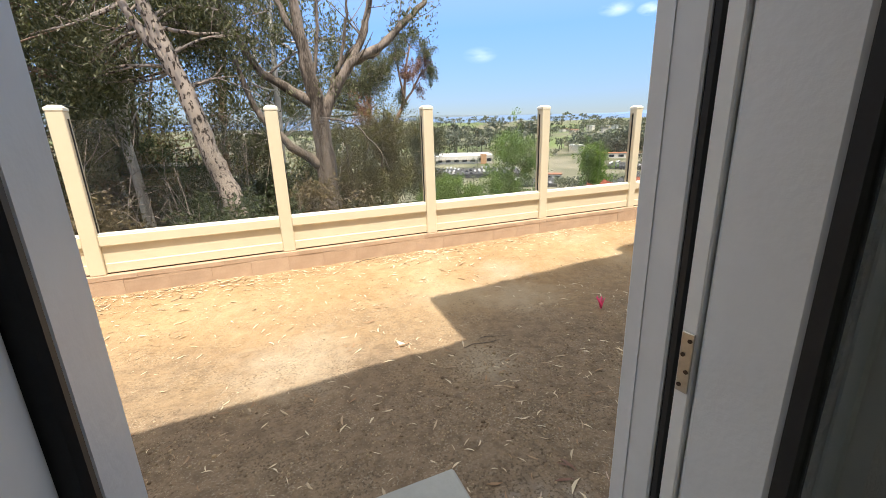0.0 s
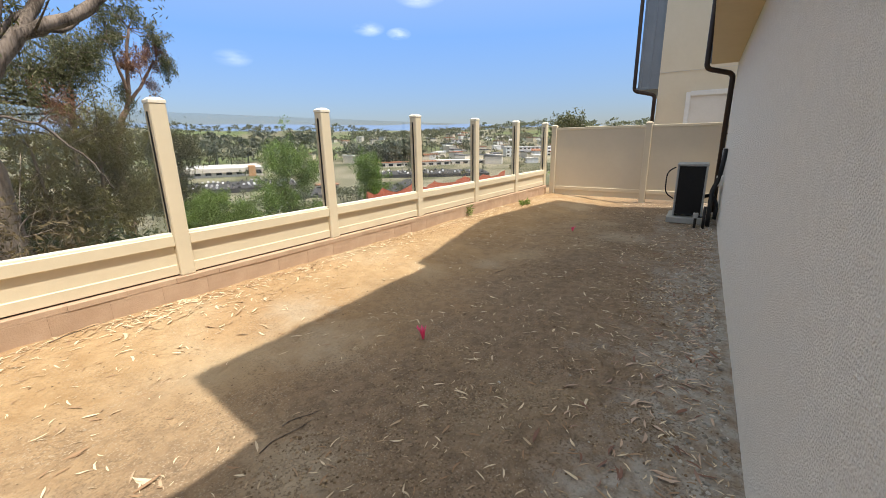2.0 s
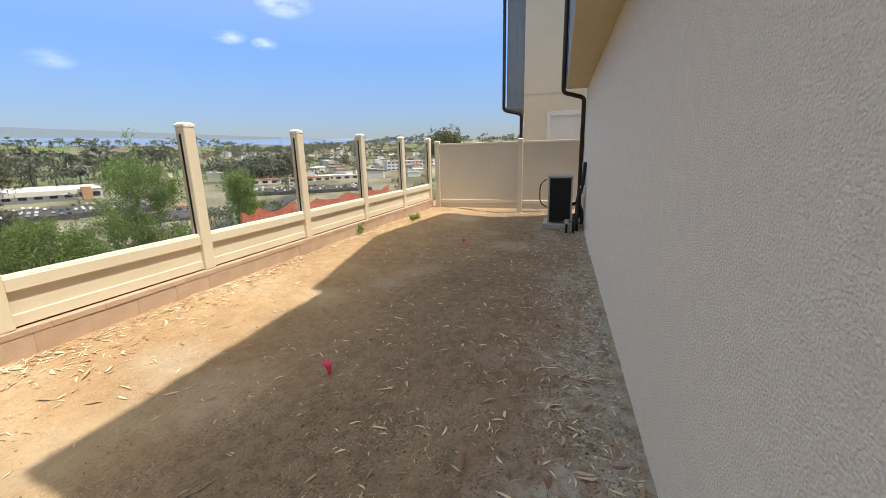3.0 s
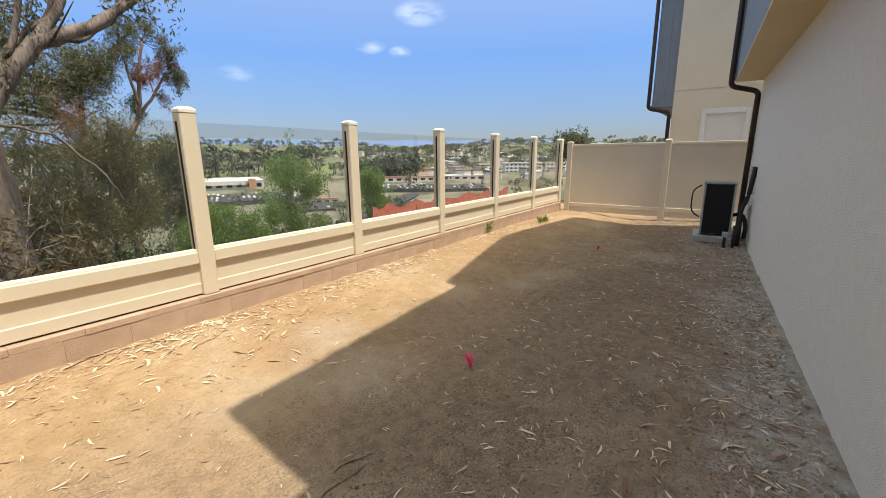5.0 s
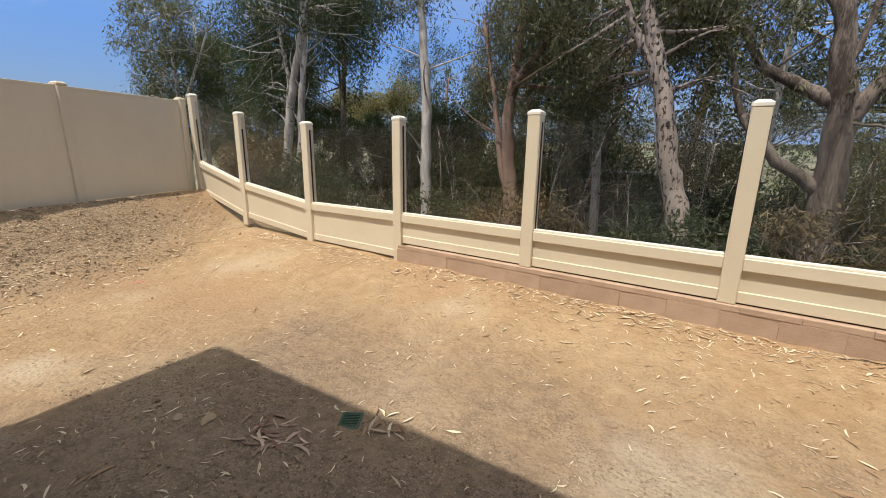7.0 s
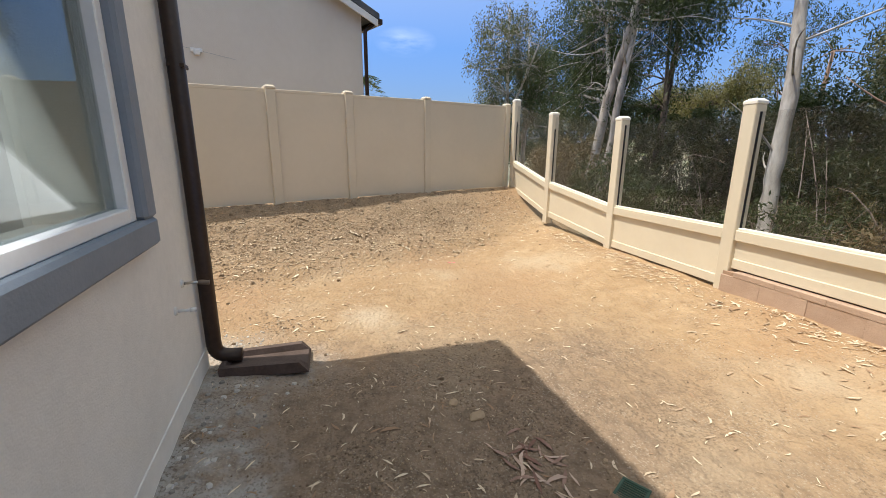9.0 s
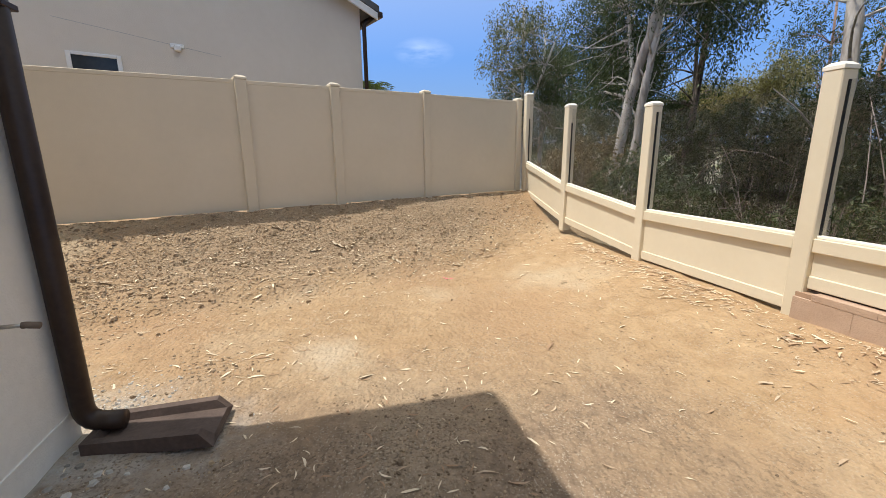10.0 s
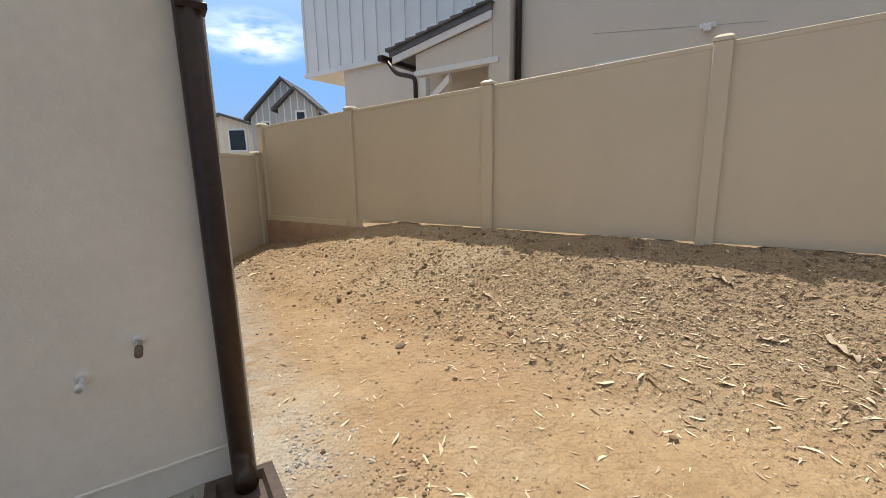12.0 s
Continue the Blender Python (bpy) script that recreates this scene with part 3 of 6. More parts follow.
# ---- end fence beside the neighbour ----
end_fence = thing("end_fence", "solid tan vinyl fence with pale rails across the yard end", "fence")
EX = 11.25
for y, top in ((4.96, 1.89), (2.70, 1.89), (0.4, 1.89)):
    fence_post(end_fence, EX, y, -0.1, top, 0.13, M_vinyl)
for y0, y1 in ((4.89, 2.77), (2.63, 0.47)):
    part("panel", box_bm((EX - 0.02, y1, 0.34), (EX + 0.02, y0, 1.78)), M_vinyl, end_fence)
    part("top_rail", box_bm((EX - 0.035, y1, 1.78), (EX + 0.035, y0, 1.84), 0.005), M_vinyl_lt, end_fence)
    part("bottom_rail", box_bm((EX - 0.04, y1, 0.25), (EX + 0.04, y0, 0.34), 0.005), M_vinyl_lt, end_fence)
    part("kick_board", box_bm((EX - 0.015, y1, 0.12), (EX + 0.015, y0, 0.25)), M_vinyl, end_fence)

# ---- the house ----
U0, U1, DOOR0, DOOR1 = -3.15, 10.2, -0.045, 0.565
LEFT = HOUSE @ pose(0, 0.13, 0)   # the bay with the window stands a little proud
house = thing("house", "white stucco two-storey house with dark downspouts", "house", HOUSE)
WIN = (-2.255, -1.05, 1.19, 2.35)


def wall_pieces(pieces, mat, name, parent, label=""):
    bm = bmesh.new()
    for lo, hi in pieces:
        box_bm(lo, hi, bm=bm)
    return part(name, bm, mat, parent, label)


for lo, hi in [((U0, -0.2, -0.3), (WIN[0], 0.13, 4.6)), ((WIN[0], -0.2, -0.3), (WIN[1], 0.13, WIN[2])), ((WIN[0], -0.2, WIN[3]), (WIN[1], 0.13, 4.6)),
               ((WIN[1], -0.2, -0.3), (-0.8, 0.13, 4.6)), ((-0.8, -0.2, -0.3), (DOOR0 - 0.05, 0, 4.6)), ((DOOR0 - 0.05, -0.2, 2.15), (DOOR1 + 0.05, 0, 4.6)),
               ((DOOR0 - 0.05, -0.2, -0.3), (DOOR1 + 0.05, 0, 0.10)), ((DOOR1 + 0.05, -0.2, -0.3), (1.4, 0, 4.6)), ((1.4, -0.2, -0.3), (U1, 0, 2.86))]:
    part("rear_wall", box_bm(lo, hi), M_dash if lo[0] > 0.4 else M_stucco, house)
wall_pieces([((U0, -8, -0.3), (U0 + 0.2, -0.2, 4.6)), ((U1 - 0.2, -8, -0.3), (U1, -0.2, 2.86)), ((U0, -8.2, -0.3), (U1, -8, 4.6))], M_stucco, "side_walls", house)
part("foundation", box_bm((U0 + 0.012, -0.19, -0.3), (-0.82, 0.124, 0.175), 0.004), M_found, house, "grey concrete foundation band")
part("weep_screed", box_bm((U0 - 0.004, -0.19, 0.175), (-0.8, 0.136, 0.19), 0.003), M_stucco, house)
# projecting upper storey
wall_pieces([((1.31, -8, 2.90), (4.15, 0.42, 6.36)), ((4.15, -8, 2.90), (U1, 0.42, 6.75))], M_blue, "upper_storey", house, "blue-grey upper storey")
part("soffit", box_bm((1.4, -0.2, 2.86), (U1, 0.42, 2.896)), M_soffit, house, "cream soffit under the upper storey")
part("corner_board", box_bm((U1 - 0.12, 0.42, 2.88), (U1 + 0.01, 0.445, 6.75), 0.004), M_trim, house)
# roofs out of view, heights and edges set by the house's ground shadow
bm = bmesh.new()
gable = [(4.15, 6.8), (6.9, 8.0), (10.2, 6.8)]
front = [bm.verts.new((u, 0.45, z)) for u, z in gable + [(10.2, 6.75), (4.15, 6.75)]]
back = [bm.verts.new((u, -8, z)) for u, z in gable + [(10.2, 6.75), (4.15, 6.75)]]
bm.faces.new(front), bm.faces.new(back[::-1])
for i in range(5):
    bm.faces.new((front[i], back[i], back[(i + 1) % 5], front[(i + 1) % 5]))
part("gable_roof", bm, M_roof, house)
part("low_roof", box_bm((-3.24, -8.3, 4.6), (1.31, 0.26, 4.74), 0.01), M_roof, house)
part("upper_roof", box_bm((1.31, -8.3, 6.36), (4.15, 0.43, 6.48), 0.01), M_roof, house)
# interior shell behind the door
wall_pieces([((-2.2, -4.0, 0.02), (3.0, -0.2, 0.10))], M_in, "floor", house)
part("inner_ceiling", box_bm((-2.2, -4.0, 2.5), (3.0, -0.2, 2.6)), M_in, house)
wall_pieces([((-2.3, -4.1, 0.0), (-2.2, -0.2, 2.6)), ((3.0, -4.1, 0.0), (3.1, -0.2, 2.6)), ((-2.2, -4.1, 0.0), (3.0, -4.0, 2.6))], M_in, "inner_walls", house)

# rear door: frame, and the leaf swung inwards
door_frame = thing("door_frame", "grey painted door frame with black weatherstrip", "door frame", HOUSE, kind="structure")
part("jamb", box_bm((DOOR0 - 0.05, -0.065, 0.10), (DOOR0, 0.015, 2.15), 0.003), M_frame, door_frame)
part("jamb", box_bm((DOOR1, -0.038, 0.10), (DOOR1 + 0.05, 0.033, 2.15), 0.003), M_frame, door_frame)
part("weatherstrip", box_bm((DOOR0 - 0.05, -0.08, 0.10), (DOOR0 + 0.001, -0.065, 2.15), 0.004), M_black, door_frame, "black rubber weatherstrip")
part("weatherstrip", box_bm((DOOR1 + 0.002, -0.053, 0.10), (DOOR1 + 0.05, -0.038, 2.15), 0.004), M_black, door_frame, "black rubber weatherstrip")
part("inner_casing", box_bm((DOOR0 - 0.12, -0.22, 0.10), (DOOR0 - 0.004, -0.201, 2.15), 0.004), M_white, door_frame, "white inner casing")
part("inner_casing", box_bm((DOOR1 + 0.06, -0.22, 0.10), (DOOR1 + 0.17, -0.201, 2.15), 0.004), M_white, door_frame, "white inner casing")
part("rebate", box_bm((DOOR0 - 0.05, -0.2, 0.10), (DOOR0 - 0.012, -0.08, 2.15), 0.003), M_white, door_frame)
part("rebate", box_bm((DOOR1 + 0.004, -0.074, 0.10), (DOOR1 + 0.05, -0.053, 2.15), 0.002), M_white, door_frame, "white jamb rebate")
bmr = box_bm((DOOR1 + 0.018, -0.03, 0.10), (DOOR1 + 0.075, 0.044, 2.2), 0.012)
part("stucco_return", bmr, M_rough, door_frame, "rough grey stucco edge beside the frame")
part("jamb_groove", box_bm((DOOR1 - 0.002, 0.004, 0.125), (DOOR1 + 0.001, 0.0065, 2.14)), M_frame, door_frame)
part("head", box_bm((DOOR0 - 0.05, -0.2, 2.15), (DOOR1 + 0.05, 0.012, 2.20), 0.003), M_frame, door_frame)
part("sill", box_bm((DOOR0 - 0.05, -0.2, 0.10), (DOOR1 + 0.05, 0.03, 0.125), 0.003), M_bronze, door_frame)
part("strike_plate", box_bm((DOOR0 - 0.013, -0.155, 1.05), (DOOR0 - 0.007, -0.11, 1.14), 0.002), M_black, door_frame, "black strike plate")
door_leaf = thing("door", "open grey door leaf with a full glass pane", "door", HOUSE @ pose(DOOR1 + 0.006, -0.077, 0, 0, 0, 0))
W = 0.80
part("hinge_stile", box_bm((0, -0.103, 0.13), (0.045, 0, 2.13), 0.006), M_frame, door_leaf)
part("lock_stile", box_bm((0, -W, 0.13), (0.045, -W + 0.11, 2.13), 0.006), M_frame, door_leaf)
part("top_rail", box_bm((0, -W + 0.11, 2.0), (0.045, -0.103, 2.13), 0.006), M_frame, door_leaf)
part("bottom_rail", box_bm((0, -W + 0.11, 0.13), (0.045, -0.103, 0.33), 0.006), M_frame, door_leaf)
for y in (-0.103, -W + 0.11):
    s = -1 if y > -0.3 else 1
    part("glazing_bead", box_bm((0.0, min(y, y + s * 0.016), 0.33), (0.045, max(y, y + s * 0.016), 2.0)), M_black, door_leaf, "black glazing bead")
pane = part("glass_pane", box_bm((0.018, -W + 0.125, 0.33), (0.026, -0.117, 2.0)), M_doorpane, door_leaf, "reflecting clear glass")
for z in (0.38, 1.30, 1.95):
    hinge = part("hinge", box_bm((DOOR1 + 0.0005, -0.073, z - 0.045), (DOOR1 + 0.0035, -0.056, z + 0.045), 0.001), M_steel, door_frame, "steel hinge leaf")
    for k, v in ((-0.034, -0.061), (-0.012, -0.068), (0.012, -0.061), (0.034, -0.068)):
        bmc = bmesh.new()
        bmesh.ops.create_cone(bmc, cap_ends=True, segments=10, radius1=0.003, radius2=0.003, depth=0.002, matrix=Matrix.Translation((DOOR1, v, z + k)) @ Matrix.Rotation(math.pi / 2, 4, "Y"))
        part("screw", bmc, M_bronze, hinge)

# concrete step outside the door
part_step = part("step", box_bm((-0.75, 0.42, -0.2), (0.74, 1.64, 0.055), 0.012), M_conc)
tagged(part_step, "plain grey concrete landing slab outside the door", "step")

# rear window
window = thing("window", "white framed window with thick blue-grey stucco surround", "window", LEFT, kind="structure")
a, b, c, d = WIN
T = 0.125
part("surround_bottom", box_bm((a - T, 0.0, c - T), (b + T, 0.06, c), 0.015), M_trim, window)
part("surround_top", box_bm((a - T, 0.0, d), (b + T, 0.06, d + T), 0.015), M_trim, window)
part("surround_left", box_bm((a - T, 0.0, c), (a, 0.06, d), 0.015), M_trim, window)
part("surround_right", box_bm((b, 0.0, c), (b + T, 0.06, d), 0.015), M_trim, window)
for lo, hi in (((a, -0.06, c), (a + 0.06, 0.02, d)), ((b - 0.06, -0.06, c), (b, 0.02, d)), ((a + 0.06, -0.06, c), (b - 0.06, 0.02, c + 0.06)), ((a + 0.06, -0.06, d - 0.06), (b - 0.06, 0.02, d))):
    part("window_frame", box_bm(lo, hi, 0.005), M_white, window)
part("pane", box_bm((a + 0.06, -0.03, c + 0.06), (b - 0.06, -0.022, d - 0.06)), M_pane, window)
# area lamp added in the opening to brighten the room and door casing
day = new("window_daylight", bpy.data.lights.new("window_daylight", "AREA"))
day.data.shape, day.data.size, day.data.size_y, day.data.energy, day.data.color = "RECTANGLE", 1.1, 1.0, 4, (0.95, 0.97, 1.0)
day.matrix_world = LEFT @ look(((a + b) / 2, -0.12, (c + d) / 2), ((a + b) / 2 + 0.4, -2, 1.2))


# downspouts
def downspout(name, label, path, r=0.038, straps=()):
    ds = thing(name, label, "downspout", LEFT if path[0][0] < 0 else HOUSE)
    tube_part("pipe", rounded(path, 0.09), r, M_bronze, ds, sides=14)
    for u, v, z in straps:
        part("strap", box_bm((u - 0.05, v - 0.045, z - 0.012), (u + 0.05, v + 0.045, z + 0.012), 0.003), M_bronze, ds)
    return ds


downspout("downspout", "dark bronze downspout turning out over a splash block", [(-3.09, 0.056, 4.6), (-3.09, 0.056, 0.13), (-3.08, 0.22, 0.12)], 0.047, [(-3.10, 0.06, 1.95), (-3.10, 0.06, 3.4)])
downspout("downspout", "dark bronze downspout stepping back under the upper storey", [(10.10, 0.49, 6.7), (10.10, 0.49, 2.78), (10.10, 0.06, 2.66), (10.10, 0.06, 0.1)], 0.045, [(10.10, 0.05, 1.6)])

# splash block under the left downspout
vs = [(-0.13, 0, 0), (0.13, 0, 0), (0.17, 0.56, 0), (-0.17, 0.56, 0), (-0.13, 0, 0.075), (0.13, 0, 0.075), (0.165, 0.50, 0.075), (-0.165, 0.50, 0.075),
      (-0.09, 0.03, 0.075), (0.09, 0.03, 0.075), (0.12, 0.50, 0.075), (-0.12, 0.50, 0.075), (-0.08, 0.05, 0.04), (0.08, 0.05, 0.04), (0.11, 0.55, 0.03), (-0.11, 0.55, 0.03)]
fs = [(3, 2, 1, 0), (0, 1, 5, 4), (1, 2, 6, 5), (3, 0, 4, 7), (4, 5, 9, 8), (5, 6, 10, 9), (7, 4, 8, 11), (8, 9, 13, 12), (9, 10, 14, 13), (11, 8, 12, 15), (12, 13, 14, 15), (2, 3, 15, 14), (2, 14, 10, 6), (3, 7, 11, 15)]
sp = mesh_part("splash_block", vs, fs, M_splash)
sp.matrix_world = LEFT @ pose(-3.07, 0.10, 0.03, 0, 0, -4)
tagged(sp, "dark brown plastic splash block lying on soil", "splash block")


# wall taps
def tap(u, z, mat, label, valve):
    t = thing("hose_bib", label, "tap", LEFT @ pose(u, 0, z), group="wall taps")
    bmq = bmesh.new()
    bmesh.ops.create_cone(bmq, cap_ends=True, segments=16, radius1=0.026, radius2=0.018, depth=0.012, matrix=Matrix.Translation((0, 0.006, 0)) @ Matrix.Rotation(-math.pi / 2, 4, "X"))
    part("flange", bmq, M_stucco, t, "stucco collar round the pipe")
    tube_part("stub_pipe", [(0, 0.01, 0), (0, 0.10, 0)], 0.0085, mat, t)
    if valve:
        tube_part("valve", [(0, 0.085, 0), (0, 0.10, 0), (0, 0.125, -0.004), (0, 0.14, -0.006)], 0.0135, M_rust, t, "dark weathered brass valve end")
    else:
        tube_part("cap", [(0, 0.07, 0), (0, 0.10, 0)], 0.0135, M_white, t, "white pipe cap")
    return t


tap(-2.80, 0.74, M_steel, "brown hose bib sticking out of the stucco wall", True)
tap(-2.62, 0.64, M_white, "white capped pipe stub on the stucco wall", False)

# ---- outdoor condenser unit by the wall ----
ac = thing("air_conditioner", "grey outdoor condenser with black fins on a pad", "air conditioner", pose(9.05, 1.55, 0.10, 0, 0, 3.6))
part("pad", box_bm((-0.24, -0.32, -0.05), (0.50, 0.32, 0.06), 0.01), M_ac, ac, "grey plastic pad")
part("body", box_bm((-0.12, -0.22, 0.09), (0.42, 0.22, 0.96), 0.012), M_ac, ac)
part("top_cover", box_bm((-0.16, -0.24, 0.96), (0.44, 0.24, 1.0), 0.008), M_ac, ac)
part("coil", box_bm((-0.135, -0.20, 0.10), (-0.121, 0.20, 0.95)), M_fin, ac, "black finned coil")
for i in range(30):
    y = -0.197 + i * 0.0133
    part("fin", box_bm((-0.142, y, 0.12), (-0.135, y + 0.003, 0.94)), M_fin, ac)
for y in (-0.218, 0.218):
    part("corner_post", box_bm((-0.15, y - 0.016, 0.08), (-0.10, y + 0.016, 0.97), 0.004), M_ac, ac)
for y in (-0.2, 0.2):
    part("foot", box_bm((-0.05, y - 0.03, 0.06), (0.35, y + 0.03, 0.09)), M_black, ac)
tube_part("cable", rounded([(0.10, 0.26, 0.35), (0.02, 0.40, 0.45), (0.02, 0.40, 0.85), (0.10, 0.27, 0.92)], 0.12), 0.012, M_black, ac, "black looped cable")
linesets = thing("pipe_bundle", "black insulated pipes and a conduit against the wall", "pipes", pose(9.0, 1.2, 0.1, 0, 0, 3.6))
tube_part("pipe", rounded([(0.12, 0.16, 0.40), (-0.05, 0.0, 0.48), (-0.12, -0.08, 0.30), (-0.14, -0.07, 0.06)], 0.08), 0.032, M_black, linesets)
tube_part("pipe", rounded([(-0.02, -0.10, 1.25), (-0.02, -0.06, 0.75), (-0.10, 0.02, 0.55), (-0.22, 0.02, 0.25), (-0.22, 0.02, -0.06)], 0.08), 0.036, M_black, linesets)
part("cover_box", box_bm((-0.05, -0.14, 0.62), (0.08, -0.02, 0.80), 0.012), M_white, linesets, "white pipe entry cover")
part("junction_box", box_bm((0.18, -0.15, 0.95), (0.34, -0.06, 1.25), 0.01), M_ac, linesets, "grey disconnect box")
standpipe = thing("riser_pipes", "two black irrigation risers with a grey valve", "pipes", pose(8.55, 1.38, 0.05))
for x, h in ((0.0, 0.26), (0.05, 0.36)):
    tube_part("riser", [(x, -0.12 * (x > 0), -0.05), (x, -0.12 * (x > 0), h)], 0.022, M_black, standpipe)
part("valve", box_bm((-0.04, -0.04, 0.16), (0.04, 0.04, 0.25), 0.012), M_ac, standpipe)

# ---- neighbour's house beyond the end fence ----
neighbour = thing("neighbour_house", "cream stucco neighbouring house with blue-grey upper bay", "house")
part("wall", box_bm((14.0, -10, -0.5), (26, 3.05, 6.6)), M_cream, neighbour)
part("upper_bay", box_bm((14.06, 3.05, 2.95), (26, 3.60, 7.0), 0.01), M_blue, neighbour, "blue-grey upper bay")
for y in (3.08, 3.32, 3.55):
    part("batten", box_bm((14.035, y - 0.03, 2.95), (14.06, y + 0.03, 7.0), 0.004), M_blue, neighbour)
part("bay_base", box_bm((14.02, 3.05, 2.88), (26, 3.63, 2.95), 0.006), M_blue, neighbour)
part("belt", box_bm((13.985, -10, 3.28), (14.0, 3.05, 3.295)), M_nstucco, neighbour)
tube_part("downspout", rounded([(14.0, 3.68, 6.9), (14.0, 3.68, 2.86), (14.0, 3.12, 2.72), (14.0, 3.12, 0)], 0.1), 0.05, M_bronze, neighbour, "dark bronze downspout")
nw = part("window", box_bm((13.985, 1.35, 1.2), (14.004, 2.22, 2.62)), M_in, neighbour, "window with a pale blind")
for lo, hi in (((13.94, 2.22, 1.1), (14.0, 2.33, 2.73)), ((13.94, 1.24, 1.1), (14.0, 1.35, 2.73)), ((13.93, 1.35, 2.62), (14.0, 2.22, 2.75))):
    part("frame", box_bm(lo, hi, 0.006), M_white, nw, "white window frame")
part("roof", box_bm((13.6, -10.3, 6.6), (26.4, 3.9, 6.8), 0.02), M_roof, neighbour)

# ---- neighbour's house beyond the side fence ----
NB = SIDE @ pose(0, 3.0, 0)
nb = thing("neighbour_house", "tall pale stucco neighbouring house with dark downspouts", "house", NB)
bm = bmesh.new()
prof = [(-3.1, 0.3), (3.2, 0.3), (3.2, 4.55), (-3.1, 6.9)]
fr = [bm.verts.new((a, 0.0, z)) for a, z in prof]
bk = [bm.verts.new((a, 8.0, z)) for a, z in prof]
bm.faces.new(fr), bm.faces.new(bk[::-1])
for i in range(4):
    bm.faces.new((fr[i], bk[i], bk[(i + 1) % 4], fr[(i + 1) % 4]))
bmesh.ops.recalc_face_normals(bm, faces=bm.faces[:])
part("wall", bm, M_nstucco, nb)
part("roof", prism_bm(-3.3, 3.55, 6.98, 7.14, 4.43, 4.57, -0.25, 8.2, 0.01), M_roof, nb)
part("gutter", box_bm((3.5, -0.27, 4.34), (3.62, 8.2, 4.46), 0.015), M_bronze, nb)
part("fascia", prism_bm(-3.3, 3.5, 6.84, 6.98, 4.29, 4.43, -0.25, -0.21), M_white, nb)
tube_part("downspout", rounded([(3.52, -0.12, 4.4), (3.26, -0.06, 4.2), (3.26, -0.06, 0.6)], 0.06), 0.045, M_bronze, nb, "dark bronze downspout")
tube_part("downspout", [(-3.02, -0.07, 6.8), (-3.02, -0.07, 0.6)], 0.05, M_bronze, nb, "dark bronze downspout")
part("control_joint", prism_bm(-1.8, 0.4, 3.45, 3.456, 3.19, 3.196, -0.004, 0.01), M_ac, nb)
w1 = part("window", box_bm((-1.66, -0.02, 1.6), (-1.11, 0.02, 2.95)), M_dark, nb, "small dark window")
for lo, hi in (((-1.72, -0.04, 1.5), (-1.66, 0.01, 3.0)), ((-1.11, -0.04, 1.5), (-1.05, 0.01, 3.0)), ((-1.66, -0.04, 2.95), (-1.11, 0.01, 3.0))):
    part("frame", box_bm(lo, hi, 0.006), M_white, w1, "white window frame")
lampbm = box_bm((-0.31, -0.09, 3.18), (-0.21, 0.0, 3.27), 0.012)
box_bm((-0.36, -0.03, 3.23), (-0.16, 0.0, 3.30), 0.008, bm=lampbm)
part("vent_hood", lampbm, M_white, nb, "small white wall vent")
# porch beside it
part("porch_back", box_bm((-9.0, 1.5, 0.3), (-3.1, 8, 4.3)), M_nstucco, nb)
part("upper_wall", box_bm((-10.57, 1.45, 4.2), (-3.1, 8, 8.2)), M_siding, nb, "pale board-and-batten upper wall")
for k in range(16):
    u = -10.5 + k * 0.47
    part("batten", box_bm((u, 1.42, 4.32), (u + 0.05, 1.45, 8.2), 0.004), M_siding, nb)
part("skirt_board", box_bm((-10.6, 1.40, 4.18), (-3.1, 1.45, 4.32), 0.005), M_siding, nb)
part("upper_window_frame", box_bm((-6.9, 1.40, 5.55), (-5.7, 1.45, 6.8), 0.006), M_white, nb)
part("porch_roof", prism_bm(-5.72, -3.42, 3.66, 3.77, 4.06, 4.17, -0.35, 1.5, 0.008), M_roof, nb)
for k in range(9):
    u0, u1 = -5.78 + 2.36 * k / 9, -5.78 + 2.36 * (k + 1) / 9 + 0.03
    z0, z1 = 3.76 + 0.41 * k / 9, 3.76 + 0.41 * (k + 1) / 9
    part("roof_tile", prism_bm(u0, u1, z0, z0 + 0.065, z1, z1 + 0.03, -0.4, 1.4, 0.006), M_roof, nb)
part("barge_board", prism_bm(-5.66, -3.42, 3.53, 3.66, 3.93, 4.06, -0.33, -0.28, 0.004), M_white, nb)
part("gable_infill", prism_bm(-5.1, -3.42, 3.32, 3.62, 3.32, 3.92, -0.27, -0.2), M_nstucco, nb)
part("porch_beam", box_bm((-5.15, -0.28, 3.22), (-3.3, -0.10, 3.32), 0.006), M_white, nb)
part("porch_post", box_bm((-5.05, -0.26, 0.3), (-4.88, -0.10, 3.18), 0.008), M_white, nb)
part("brace", prism_bm(-4.88, -4.35, 2.62, 2.78, 3.02, 3.18, -0.24, -0.12, 0.004), M_white, nb)
part("porch_pier", box_bm((-3.5, -0.26, 0.3), (-3.1, 0.0, 4.3)), M_nstucco, nb)
tube_part("downspout", rounded([(-5.92, -0.2, 3.66), (-5.65, -0.22, 3.36), (-5.1, -0.3, 3.2), (-5.1, -0.3, 1.0)], 0.12), 0.045, M_bronze, nb, "dark bronze downspout")
tube_part("downspout", [(-3.9, 1.36, 8.0), (-3.9, 1.36, 4.0)], 0.045, M_bronze, nb, "dark bronze downspout")
part("porch_gutter", box_bm((-6.02, -0.38, 3.62), (-5.88, 1.4, 3.74), 0.02), M_bronze, nb)


